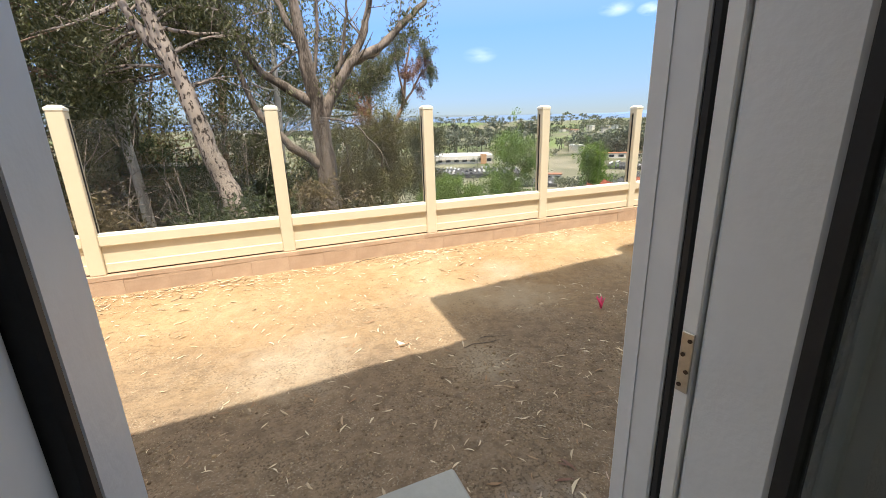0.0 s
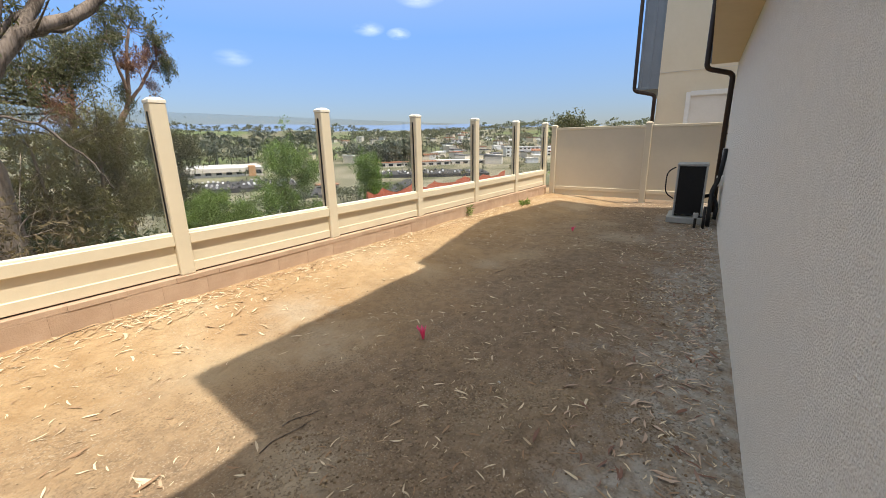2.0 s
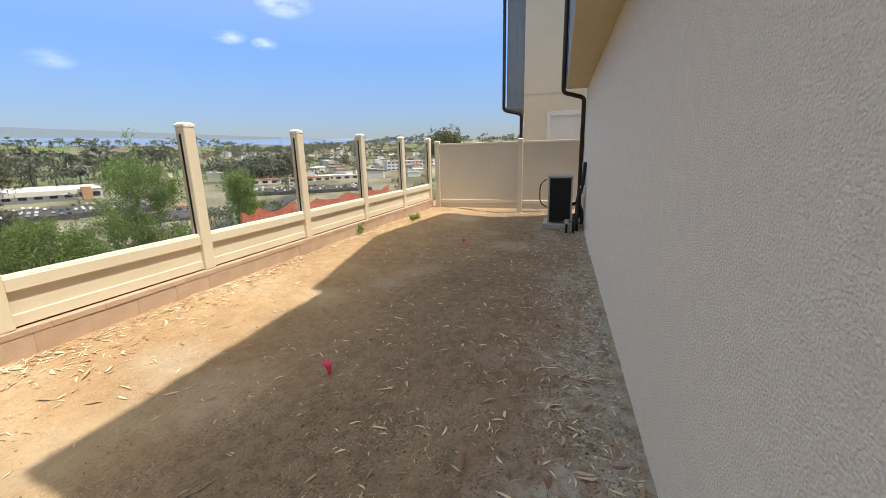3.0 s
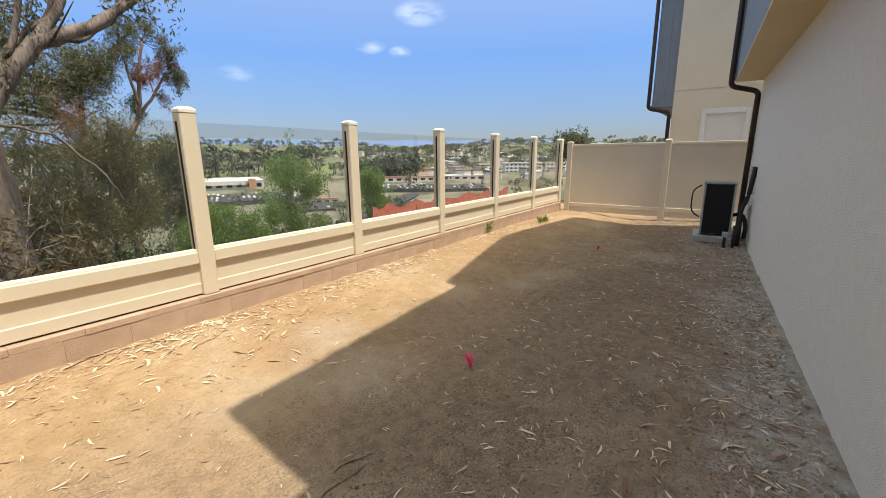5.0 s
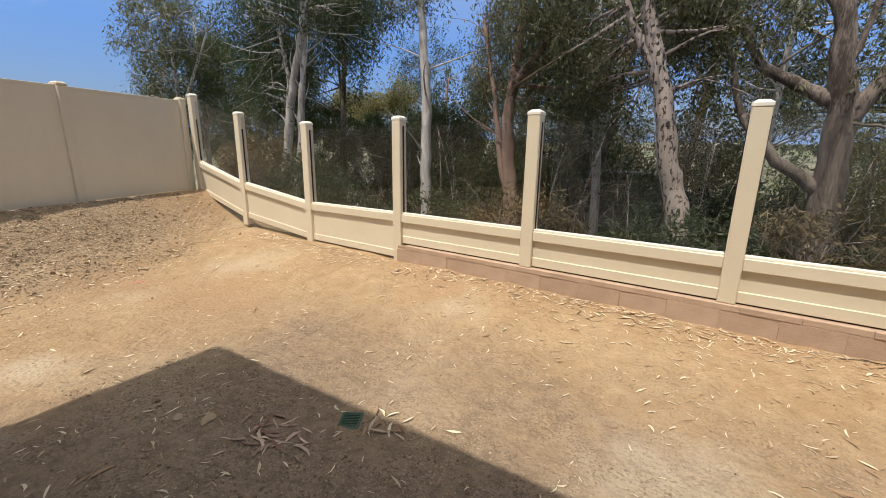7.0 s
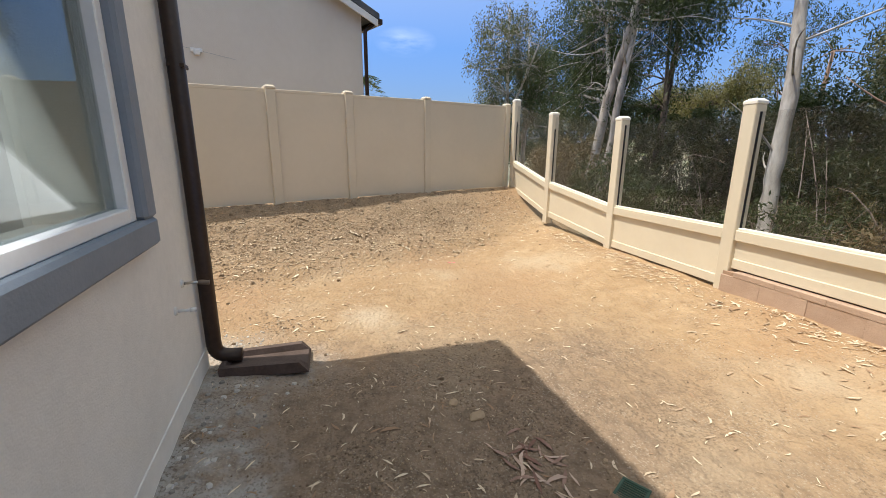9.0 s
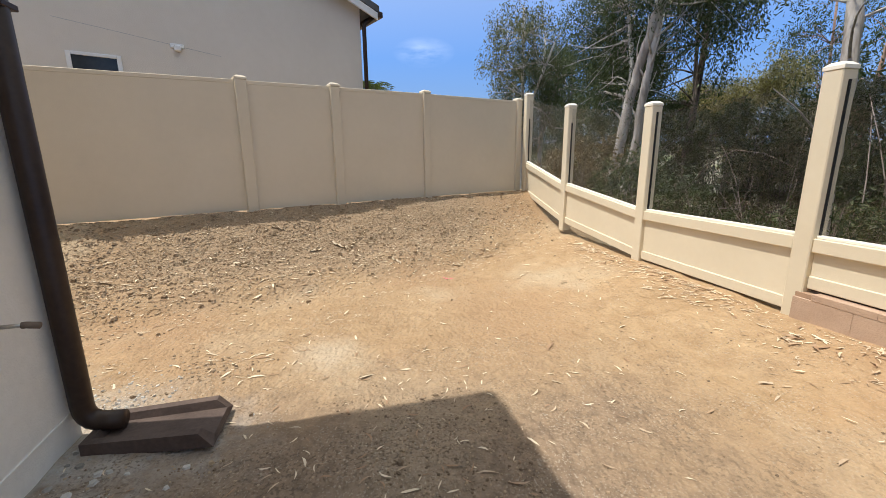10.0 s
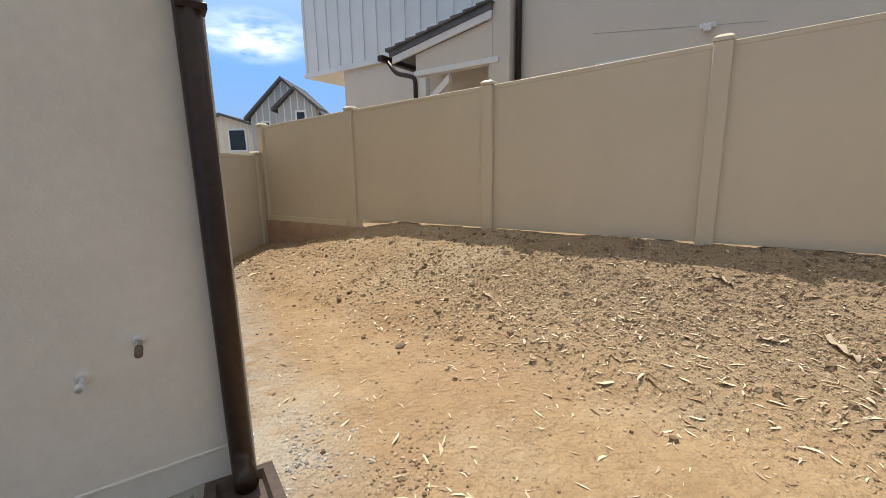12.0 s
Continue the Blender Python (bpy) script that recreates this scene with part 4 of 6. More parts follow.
# ---- trees ----
def add_leaves(vs, fs, centre, n, spread, size, rs, droop=0.7, wide=1.0):
    """Narrow leaves, two triangles each, hanging round a twig end."""
    sub = rs.normal(0, 0.8, (max(2, n // 16), 3))   # sprays within the clump
    p = (sub[rs.randint(len(sub), size=n)] + rs.normal(0, 0.36, (n, 3)) * np.array((1, 1, 1.5))) * np.array(spread) + np.array(centre)
    d = rs.normal(0, 1, (n, 3))
    d[:, 2] -= droop * 1.6
    d /= np.linalg.norm(d, axis=1)[:, None] + 1e-9
    s = np.cross(d, rs.normal(0, 1, (n, 3)))
    s /= np.linalg.norm(s, axis=1)[:, None] + 1e-9
    ln = size * rs.uniform(0.6, 1.3, (n, 1))
    wd = ln * rs.uniform(0.09, 0.17, (n, 1)) * wide
    bend = np.cross(d, s) * ln * rs.uniform(-0.15, 0.15, (n, 1))
    k = len(vs)
    quad = np.stack([p, p + d * ln * 0.45 + s * wd + bend, p + d * ln, p + d * ln * 0.45 - s * wd + bend], 1).reshape(-1, 3)
    vs.extend(map(tuple, quad.tolist()))
    fs.extend((k + 4 * i, k + 4 * i + 1, k + 4 * i + 2, k + 4 * i + 3) for i in range(n))


def curve_to(a, b, sag, rs, k=5):
    a, b = Vector(a), Vector(b)
    ln = (b - a).length
    off = Vector(rs.normal(0, 0.07, 3)) * ln
    out = []
    for i in range(k + 1):
        t = i / k
        out.append(a.lerp(b, t) + off * math.sin(math.pi * t) + Vector((0, 0, sag * ln * math.sin(math.pi * t))))
    return out


def tree(name, label, stems, crown, bark, leaf, seed, leaf_size=0.125, per_clump=110, clumps=70, twig_r=0.012, bare=8, clump=0.42):
    """stems: list of (path, radius at foot, radius at tip); crown: list of (centre, radii, share) in which twig ends with leaves gather."""
    rs = np.random.RandomState(seed)
    th = thing(name, label, "tree")
    vs, fs, tips = [], [], []
    for path, r0, r1 in stems:
        pts = [Vector(p) for p in path]
        fine = []
        for a, b in zip(pts, pts[1:]):
            for i in range(4):
                fine.append(a.lerp(b, i / 4) + Vector(rs.normal(0, 0.012, 3)))
        fine.append(pts[-1])
        rad = [(r0 + (r1 - r0) * i / (len(fine) - 1)) * (1 + 0.07 * math.sin(i * 2.1 + seed)) for i in range(len(fine))]
        tube_into(vs, fs, fine, rad, 10)
        tips.extend((p, r) for p, r in zip(fine[len(fine) // 3:], rad[len(fine) // 3:]))
    shades = {}
    tot = sum(c[2] for c in crown)
    for c, rad, share, *own in crown:
        lv, lf = shades.setdefault(own[0] if own else leaf, ([], []))
        for _ in range(max(1, int(clumps * share / tot))):
            q = rs.normal(0, 1, 3)
            q = q / np.linalg.norm(q) * rs.uniform(0.35, 1.0) ** 0.6
            end = Vector(c) + Vector((q[0] * rad[0], q[1] * rad[1], q[2] * rad[2]))
            near = min(tips, key=lambda t: (t[0] - end).length + (2.0 if t[0].z > end.z + 0.6 else 0))
            path = curve_to(near[0], end, 0.06, rs)
            tube_into(vs, fs, path, [max(twig_r, min(near[1] * 0.55, 0.02 + 0.012 * (end - near[0]).length)) * (1 - 0.75 * i / 5) for i in range(6)], 5)
            add_leaves(lv, lf, end, int(per_clump * 1.45), (clump, clump, clump * 1.05), leaf_size * 0.78, rs, 0.7, 1.15)
            for _ in range(2):
                e2 = end + Vector(rs.normal(0, clump * 1.3, 3))
                tube_into(vs, fs, curve_to(path[3], e2, 0.02, rs, 3), [twig_r * 0.9, twig_r * 0.7, twig_r * 0.5, twig_r * 0.35], 4)
                add_leaves(lv, lf, e2, int(per_clump * 0.75), (clump * 0.7, clump * 0.7, clump * 0.9), leaf_size * 0.78, rs, 0.7, 1.15)
    for _ in range(bare):
        p, r = tips[rs.randint(len(tips))]
        e2 = p + Vector((rs.normal(0, 0.8), rs.normal(0, 0.8), rs.uniform(0.2, 1.4)))
        tube_into(vs, fs, curve_to(p, e2, 0.0, rs), [min(r * 0.4, 0.03) * (1 - 0.8 * i / 5) for i in range(6)], 5)
    mesh_part("trunk", vs, fs, bark, th, "", True)
    for mat, (lv, lf) in shades.items():
        mesh_part("crown", lv, lf, mat, th)
    return th


def slope_z(x, y):
    return ground_z(x, y, False) - 0.3


# the large forked eucalyptus
Y1 = 10.3
tree("eucalyptus", "large eucalyptus with grey forking trunk and sparse crown",
     [([(1.75, Y1, slope_z(1.75, Y1)), (1.55, Y1, -0.18), (1.54, Y1, 1.22), (1.49, Y1, 2.29), (1.34, Y1, 3.19), (1.27, Y1, 3.84), (1.2, Y1, 4.6), (1.3, Y1 + 0.3, 6.5), (1.0, Y1, 9.0)], 0.285, 0.03),
      ([(1.52, Y1, 2.0), (1.89, Y1, 2.7), (2.31, Y1 - 0.1, 3.28), (2.97, Y1 - 0.2, 3.63), (3.51, Y1 - 0.2, 4.09), (4.2, Y1, 4.7), (4.8, Y1, 6.2)], 0.14, 0.045),
      ([(2.25, Y1, 3.2), (2.72, Y1 + 0.2, 3.9), (2.95, Y1 + 0.3, 4.6), (3.3, Y1 + 0.4, 6.2)], 0.09, 0.04),
      ([(1.45, Y1, 1.0), (0.91, Y1 - 0.1, 1.4), (0.49, Y1 - 0.1, 1.81), (0.14, Y1, 2.35), (-0.1, Y1, 3.3)], 0.12, 0.05),
      ([(1.42, Y1, 2.4), (0.86, Y1 + 0.1, 2.74), (0.4, Y1 + 0.2, 3.06), (-0.1, Y1 + 0.2, 3.9), (-0.6, Y1, 5.4)], 0.12, 0.05),
      ([(1.34, Y1, 3.5), (1.05, Y1 + 0.1, 4.04), (0.85, Y1 + 0.2, 4.7), (0.6, Y1, 6.4)], 0.08, 0.04),
      ([(1.75, Y1, 2.55), (2.03, Y1 + 0.1, 3.18), (2.52, Y1 + 0.2, 3.73), (2.78, Y1 + 0.2, 4.25), (3.0, Y1, 5.4)], 0.055, 0.025),
      ([(1.98, Y1, 3.0), (2.16, Y1 - 0.1, 3.66), (2.3, Y1 - 0.1, 4.25), (2.4, Y1, 5.2)], 0.045, 0.022),
      ([(1.42, Y1, 2.9), (1.62, Y1 + 0.1, 3.6), (1.7, Y1 + 0.2, 4.5), (1.9, Y1, 5.8)], 0.05, 0.025),
      ([(2.3, Y1, 3.3), (2.92, Y1 + 0.3, 3.50), (3.5, Y1 + 0.4, 3.95), (4.0, Y1 + 0.4, 4.7)], 0.06, 0.025),
      ([(1.6, Y1 - 0.1, 2.1), (2.2, Y1 - 0.4, 1.95), (2.75, Y1 - 0.5, 1.3), (2.95, Y1 - 0.5, 0.85)], 0.025, 0.010)],
     [((-0.2, Y1, 6.6), (1.4, 1.4, 1.0), 1.6), ((3.9, Y1, 7.2), (1.6, 1.3, 0.8), 1.0), ((-0.5, Y1 + 0.3, 4.1), (0.6, 0.8, 0.9), 1.5), ((2.0, Y1 + 0.5, 3.5), (0.2, 0.3, 0.6), 0.45), ((3.45, Y1, 4.35), (0.35, 0.4, 0.12), 0.3), ((1.3, Y1, 8.8), (2.2, 2, 1.0), 1.0)],
     M_bark, M_leaf, 11, clumps=52, bare=16, clump=0.26, per_clump=130)
# the leaning one with mottled bark
Y2 = 9.4
tree("eucalyptus", "leaning eucalyptus with mottled pale and dark bark",
     [([(-0.2, Y2, slope_z(-0.2, Y2)), (-0.55, Y2, 0.7), (-0.73, Y2, 1.35), (-0.89, Y2, 2.18), (-1.09, Y2, 2.96), (-1.29, Y2, 3.61), (-1.42, Y2, 4.2), (-1.7, Y2, 6.5), (-1.9, Y2, 9)], 0.21, 0.07),
      ([(-1.11, Y2, 2.98), (-1.49, Y2, 3.51), (-1.75, Y2, 4.1), (-2.5, Y2, 5.8)], 0.10, 0.04)],
     [((-1.6, Y2 + 0.5, 5.0), (2.0, 1.5, 1.4), 3), ((-0.3, Y2 + 0.8, 3.6), (0.8, 0.8, 1.0), 1.6), ((-2.4, Y2 + 0.8, 3.5), (1.0, 0.9, 1.0), 1.8), ((-1.8, Y2, 7.5), (2.5, 2, 1.6), 2)],
     M_bark_mott, M_leaf, 12, clumps=66, clump=0.3, per_clump=110, bare=14)
Y3 = 11.0
tree("eucalyptus", "multi-stemmed eucalyptus with reddish-brown trunks",
     [([(-4.3, Y3, slope_z(-4.3, Y3)), (-4.49, Y3, 0.18), (-4.62, Y3, 1.3), (-4.69, Y3, 2.36), (-4.57, Y3, 3.36), (-4.45, Y3, 4.42), (-4.3, Y3, 7)], 0.22, 0.08),
      ([(-4.45, Y3, 0.0), (-4.85, Y3, 1.3), (-4.98, Y3, 2.24), (-5.11, Y3, 3.13), (-5.5, Y3, 4.8)], 0.10, 0.04),
      ([(-4.56, Y3, 3.2), (-3.98, Y3, 3.81), (-3.46, Y3, 4.46), (-2.8, Y3, 5.6)], 0.14, 0.05)],
     [((-4.2, Y3, 4.9), (1.6, 1.5, 1.1), 2.2), ((-5.5, Y3 + 0.5, 3.4), (0.6, 0.8, 0.6), 0.8), ((-3.4, Y3 + 0.5, 3.3), (0.9, 1, 0.8), 1.3), ((-4.2, Y3, 7.3), (1.9, 2, 1.2), 1.4)],
     M_bark_red, M_leaf, 13, clumps=70, clump=0.3, per_clump=110, bare=20)
Y4 = 11.0
tree("eucalyptus", "tall slender eucalyptus with a straight pale trunk",
     [([(-7.2, Y4, slope_z(-7.2, Y4)), (-7.27, Y4, -0.34), (-7.32, Y4, 0.93), (-7.26, Y4, 2.71), (-7.38, Y4, 4.1), (-7.45, Y4, 5.3), (-7.6, Y4, 9)], 0.20, 0.09)],
     [((-7.6, Y4, 7.8), (1.4, 1.4, 1.4), 3), ((-7.6, Y4, 5.6), (0.3, 0.4, 0.3), 0.4)], M_bark_pale, M_leaf, 14, clumps=44, clump=0.3, per_clump=110)
tree("eucalyptus", "leaning grey eucalyptus with peeling double trunk",
     [([(-12.0, 9, -1.9), (-11.06, 9, 1.76), (-10.78, 9, 2.95), (-10.36, 9, 4.04), (-10.12, 9, 4.73), (-9.8, 9, 6.4), (-9.7, 9, 8)], 0.15, 0.06), ([(-11.3, 9.1, -1.9), (-10.55, 9.1, 1.9), (-10.41, 9.1, 2.94), (-10.24, 9.1, 4.03), (-10.0, 9.1, 5.2)], 0.13, 0.06),
      ([(-12.2, 9.2, -1.9), (-11.3, 9.2, 2.3), (-11.2, 9.3, 3.6), (-11.6, 9.3, 5.2)], 0.11, 0.04)],
     [((-10.8, 9.5, 6.3), (2.3, 1.6, 1.6), 3), ((-12.6, 9.8, 5.0), (1.5, 1.2, 1.4), 2), ((-9.2, 9.8, 5.2), (1.3, 1, 0.9), 1.4), ((-12.2, 9.6, 3.4), (1.6, 1, 0.9), 1.2)],
     M_bark_pale, M_leaf_dk, 15, clumps=150, clump=0.36, per_clump=130, bare=20)
# a slender red-limbed one and its neighbours towards the valley
tree("eucalyptus", "slender eucalyptus with orange-pink limbs and reddish leaves",
     [([(4.6, 15, slope_z(5, 15)), (4.61, 15, -1.0), (4.61, 15, 1.0), (4.76, 15, 1.98), (5.13, 15, 2.75), (5.30, 15, 3.78), (5.5, 15, 4.7)], 0.12, 0.03),
      ([(5.05, 15, 2.6), (5.55, 15.2, 3.2), (6.0, 15.2, 3.9), (6.3, 15.2, 4.1)], 0.05, 0.02),
      ([(5.18, 15, 3.0), (5.0, 14.8, 3.7), (4.9, 14.8, 4.3)], 0.045, 0.02)],
     [((5.1, 15, 4.64), (0.28, 0.3, 0.3), 1), ((5.55, 15, 5.0), (0.3, 0.3, 0.25), 1), ((6.13, 15, 4.58), (0.25, 0.3, 0.3), 1), ((6.5, 15.2, 3.94), (0.25, 0.3, 0.22), 1),
      ((6.0, 15.2, 4.15), (0.3, 0.3, 0.2), 0.7, M_leaf_rd), ((5.43, 14.8, 3.77), (0.4, 0.3, 0.3), 1.0, M_leaf_rd), ((4.89, 14.8, 4.22), (0.25, 0.3, 0.25), 0.8), ((4.93, 15, 3.1), (0.25, 0.3, 0.2), 0.6), ((5.9, 15.2, 3.3), (0.2, 0.2, 0.2), 0.4, M_leaf_rd)],
     M_bark_red, M_leaf, 16, clumps=34, per_clump=170, clump=0.12, leaf_size=0.085, bare=4)
tree("small_tree", "olive feathery tree with reddish tips below the fence",
     [([(3.6, 13, slope_z(3.6, 13)), (3.6, 13, -0.5), (3.7, 13, 1.8)], 0.08, 0.03), ([(4.1, 13.3, slope_z(4.1, 13)), (4.0, 13.3, -0.6), (4.0, 13.3, 1.5)], 0.06, 0.025), ([(2.8, 13.2, slope_z(2.8, 13)), (2.7, 13.2, -0.6), (2.6, 13.2, 1.6)], 0.06, 0.025)],
     [((3.7, 13, 1.7), (0.75, 0.6, 0.65), 2), ((4.1, 13.3, 0.6), (0.55, 0.6, 0.8), 1.6), ((2.9, 13.2, 0.7), (0.6, 0.6, 0.9), 1.6), ((3.5, 13, -0.3), (0.8, 0.7, 0.7), 1.6), ((2.5, 13.2, 1.8), (0.3, 0.4, 0.3), 0.5), ((3.3, 13.3, 2.3), (0.25, 0.3, 0.15), 0.35, M_leaf_rd)],
     M_bark, M_leaf_ol, 17, clumps=90, leaf_size=0.10, per_clump=130, clump=0.2, twig_r=0.008)
tree("small_tree", "rounded green eucalyptus crown behind the others",
     [([(4.0, 17, slope_z(4.0, 17)), (4.0, 17, 0), (4.5, 17, 3.5)], 0.14, 0.05)],
     [((4.75, 17, 4.35), (0.55, 0.5, 0.35), 1.6), ((4.3, 17, 3.6), (0.5, 0.5, 0.45), 1.4), ((3.4, 17.2, 3.3), (0.5, 0.5, 0.5), 1.0), ((1.5, 18, 3.2), (1.2, 1.0, 1.0), 1.5)], M_bark, M_leaf, 18, clumps=64, clump=0.26)
tree("small_tree", "yellow-green crown lit between the grove trunks",
     [([(-16, 18, slope_z(-16, 18)), (-16, 18, 1), (-16, 18, 3.6)], 0.18, 0.06)],
     [((-18.3, 18, 3.9), (1.0, 0.9, 0.7), 1.5), ((-16.4, 18, 3.6), (0.9, 0.9, 0.6), 1.2), ((-14.4, 18, 4.0), (0.9, 0.8, 0.5), 1.3), ((-17, 18, 2.0), (2.4, 1, 1.0), 1.2)], M_bark, M_leaf_ol, 19, clumps=80, clump=0.32, leaf_size=0.17)

# a random grove behind, on the slope
rs = random.Random(21)
GROVE = [(-16, 13, 11), (-9.8, 15, 8.5), (-6.0, 16, 12), (-3.0, 14.5, 11), (-1.2, 17, 13), (0.6, 14, 11), (-19, 10.5, 9), (-22, 14, 11), (-27, 16, 12), (-8.6, 20, 14), (-15, 22, 15), (-4.5, 21, 14), (-2.4, 12.0, 9.5), (-33, 15, 11), (-18.5, 9.4, 9.5), (-12.4, 12.2, 12)]
for k, (x, y, h) in enumerate(GROVE):
    z0 = slope_z(x, y)
    lean = rs.uniform(-0.8, 0.8)
    top = (x + lean, y, z0 + h)
    mid = (x + lean * 0.4, y, z0 + h * 0.5)
    th = tree("eucalyptus", "slim eucalyptus in the grove on the slope", [([(x, y, z0), mid, top], 0.16, 0.04), ([mid, (x + rs.uniform(-2, 2), y + 0.4, z0 + h * 0.8)], 0.07, 0.03)],
         [((x + lean, y, z0 + h * 0.82), (2.1, 1.6, h * 0.2), 3), ((x + rs.uniform(-1.4, 1.4), y, z0 + h * 0.55), (1.8, 1.3, 1.5), 1.6)],
         rs.choice([M_bark, M_bark_pale, M_bark_red]), ([M_leaf_dk, M_leaf_dk, M_leaf][k % 3] if x < -8 else [M_leaf, M_leaf_ol, M_leaf, M_leaf_dk, M_leaf_br][k % 5]), 100 + k, clumps=40, per_clump=130, leaf_size=0.165, clump=0.34, bare=16)
    th["group"] = "grove on the slope"


def shrub(label, x, y, w, h, z, leaf, seed, n=60, leaf_size=0.11, sticks=6, per=60):
    rs2 = np.random.RandomState(seed)
    th = thing("shrub", label, "shrub", group="shrubs below the fence")
    vs, fs, lv, lf = [], [], [], []
    root = Vector((x, y, slope_z(x, y) + 0.3))
    for _ in range(n):
        q = rs2.normal(0, 1, 3)
        q = q / np.linalg.norm(q) * rs2.uniform(0.3, 1) ** 0.5
        end = Vector((x + q[0] * w, y + q[1] * w * 0.6, z + q[2] * h))
        tube_into(vs, fs, curve_to(root + Vector((rs2.normal(0, 0.25), rs2.normal(0, 0.2), 0)), end, 0.05, rs2, 4), [0.013, 0.011, 0.008, 0.006, 0.003], 4)
        add_leaves(lv, lf, end, per, (0.16, 0.16, 0.15), leaf_size, rs2, 0.2)
    for _ in range(sticks):
        e2 = Vector((x + rs2.normal(0, w), y, z + h * rs2.uniform(0.5, 1.6)))
        foot = root + Vector((rs2.normal(0, w * 0.6), rs2.normal(0, 0.3), 0))
        tube_into(vs, fs, curve_to(foot, foot.lerp(e2, 0.9), 0.10 * rs2.normal(), rs2, 6), [0.016, 0.014, 0.012, 0.010, 0.008, 0.005, 0.003], 5)
    mesh_part("stem", vs, fs, M_bark, th, "", True)
    mesh_part("foliage", lv, lf, leaf, th)
    return th


shrub("glossy green shrub close behind the glass", -0.3, 7.6, 1.2, 0.65, 0.15, M_leaf_dk, 31, 80)
shrub("rusty-green shrub under the large tree", 1.2, 8.2, 1.0, 0.7, 0.2, M_leaf_br, 32, 60)
shrub("green leafy shrub behind the glass", 2.3, 8.6, 0.8, 0.5, -0.1, M_leaf_dk, 33, 45)
shrub("dense dry shrub in the fence corner", -10.3, 7.4, 1.5, 0.9, 1.0, M_leaf_br, 34, 90)
shrub("grey-green shrub in the fence corner", -8.2, 7.6, 1.5, 0.8, 0.6, M_leaf_dk, 35, 90)
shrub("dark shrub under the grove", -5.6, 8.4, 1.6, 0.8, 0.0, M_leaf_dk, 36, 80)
shrub("brushy dry undergrowth below the fence", -3.0, 8.4, 1.4, 0.9, 0.0, M_leaf_br, 37, 70, sticks=9)
for k, (x, y, z) in enumerate([(-11.0, 12.5, 1.4), (-9.4, 13.2, 1.2), (-13.5, 12.0, 1.6), (-15.5, 11.0, 1.6), (-8.4, 13.5, 1.6)]):
    shrub("tall dense dark bush under the grove", x, y, 1.7, 1.7, z, [M_leaf_dk, M_leaf][k % 2], 80 + k, 90, leaf_size=0.16, sticks=5, per=80)
# thin pale stems standing in the thicket
rz = np.random.RandomState(61)
vs, fs = [], []
for _ in range(85):
    x, y = rz.uniform(-12.5, 2.2), rz.uniform(9.5, 13.5)
    z0 = slope_z(x, y)
    foot, tip = Vector((x, y, z0)), Vector((x + rz.normal(0, 0.7), y + rz.normal(0, 0.3), z0 + rz.uniform(2.2, 4.6)))
    path = curve_to(foot, tip, 0.0, rz, 6)
    r0 = rz.uniform(0.008, 0.022)
    tube_into(vs, fs, path, [r0 * (1 - 0.8 * i / 6) for i in range(7)], 5)
    for _ in range(3):
        q = path[rz.randint(2, 6)]
        tube_into(vs, fs, curve_to(q, q + Vector((rz.normal(0, 0.5), rz.normal(0, 0.3), rz.uniform(-0.1, 0.8))), 0.0, rz, 3), [r0 * 0.5, r0 * 0.4, r0 * 0.3, r0 * 0.15], 4)
tagged(mesh_part("saplings", vs, fs, M_bark_mott, None, "", True), "thin pale bare stems standing in the thicket", "saplings", kind="stuff")
tree("eucalyptus", "dull green eucalyptus crown further down the slope", [([(10.9, 28, slope_z(10.9, 28)), (10.9, 28, -5), (11.1, 28, 1.4)], 0.25, 0.06)],
     [((11.1, 28, 1.5), (1.1, 1.2, 0.9), 2), ((10.6, 28, -0.6), (1.3, 1.2, 1.2), 2), ((11.6, 28, -2.4), (1.1, 1.1, 1.0), 1)], M_bark, M_leaf, 74, clumps=60, leaf_size=0.24, clump=0.36, per_clump=110, bare=14)
shrub("bright feathery green shrub below the fence", 7.5, 16, 1.5, 1.2, -1.3, M_leaf_gr, 38, 220, leaf_size=0.11, sticks=2, per=130)
for k, (x, y) in enumerate([(-1.8, 12.5), (-6.0, 13.0), (-9.8, 12.5), (-12.0, 11.5), (0.4, 13.0), (2.6, 14.5), (-4.2, 14), (-15, 10), (-8, 14), (-11, 14)]):
    shrub("tangled brush and saplings on the slope", x, y, 1.6, 1.5, 0.0, [M_leaf_dk, M_leaf_ol, M_leaf][k % 3], 50 + k, 80, leaf_size=0.13, sticks=7)
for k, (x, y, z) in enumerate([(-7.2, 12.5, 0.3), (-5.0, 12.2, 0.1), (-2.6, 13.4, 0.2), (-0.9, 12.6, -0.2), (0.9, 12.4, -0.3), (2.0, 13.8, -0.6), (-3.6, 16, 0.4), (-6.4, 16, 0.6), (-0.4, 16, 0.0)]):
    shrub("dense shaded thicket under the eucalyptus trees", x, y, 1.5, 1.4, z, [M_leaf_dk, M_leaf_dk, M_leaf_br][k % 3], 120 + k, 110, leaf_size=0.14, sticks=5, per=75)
tree("round_tree", "bright green rounded tree on the lower slope", [([(19.8, 30, slope_z(19.8, 30)), (19.8, 30, -5), (19.8, 30, 0.5)], 0.22, 0.06)],
     [((19.5, 30, 0.4), (1.3, 1.2, 1.3), 1.6), ((21.6, 30, -0.6), (1.2, 1.2, 1.1), 1.2), ((18.9, 30, -2.6), (1.5, 1.3, 1.3), 1.5), ((20.8, 30, -3.6), (1.5, 1.3, 1.2), 1.2)], M_bark, M_leaf_gr, 71, clumps=60, leaf_size=0.26, clump=0.4, per_clump=110, bare=14)
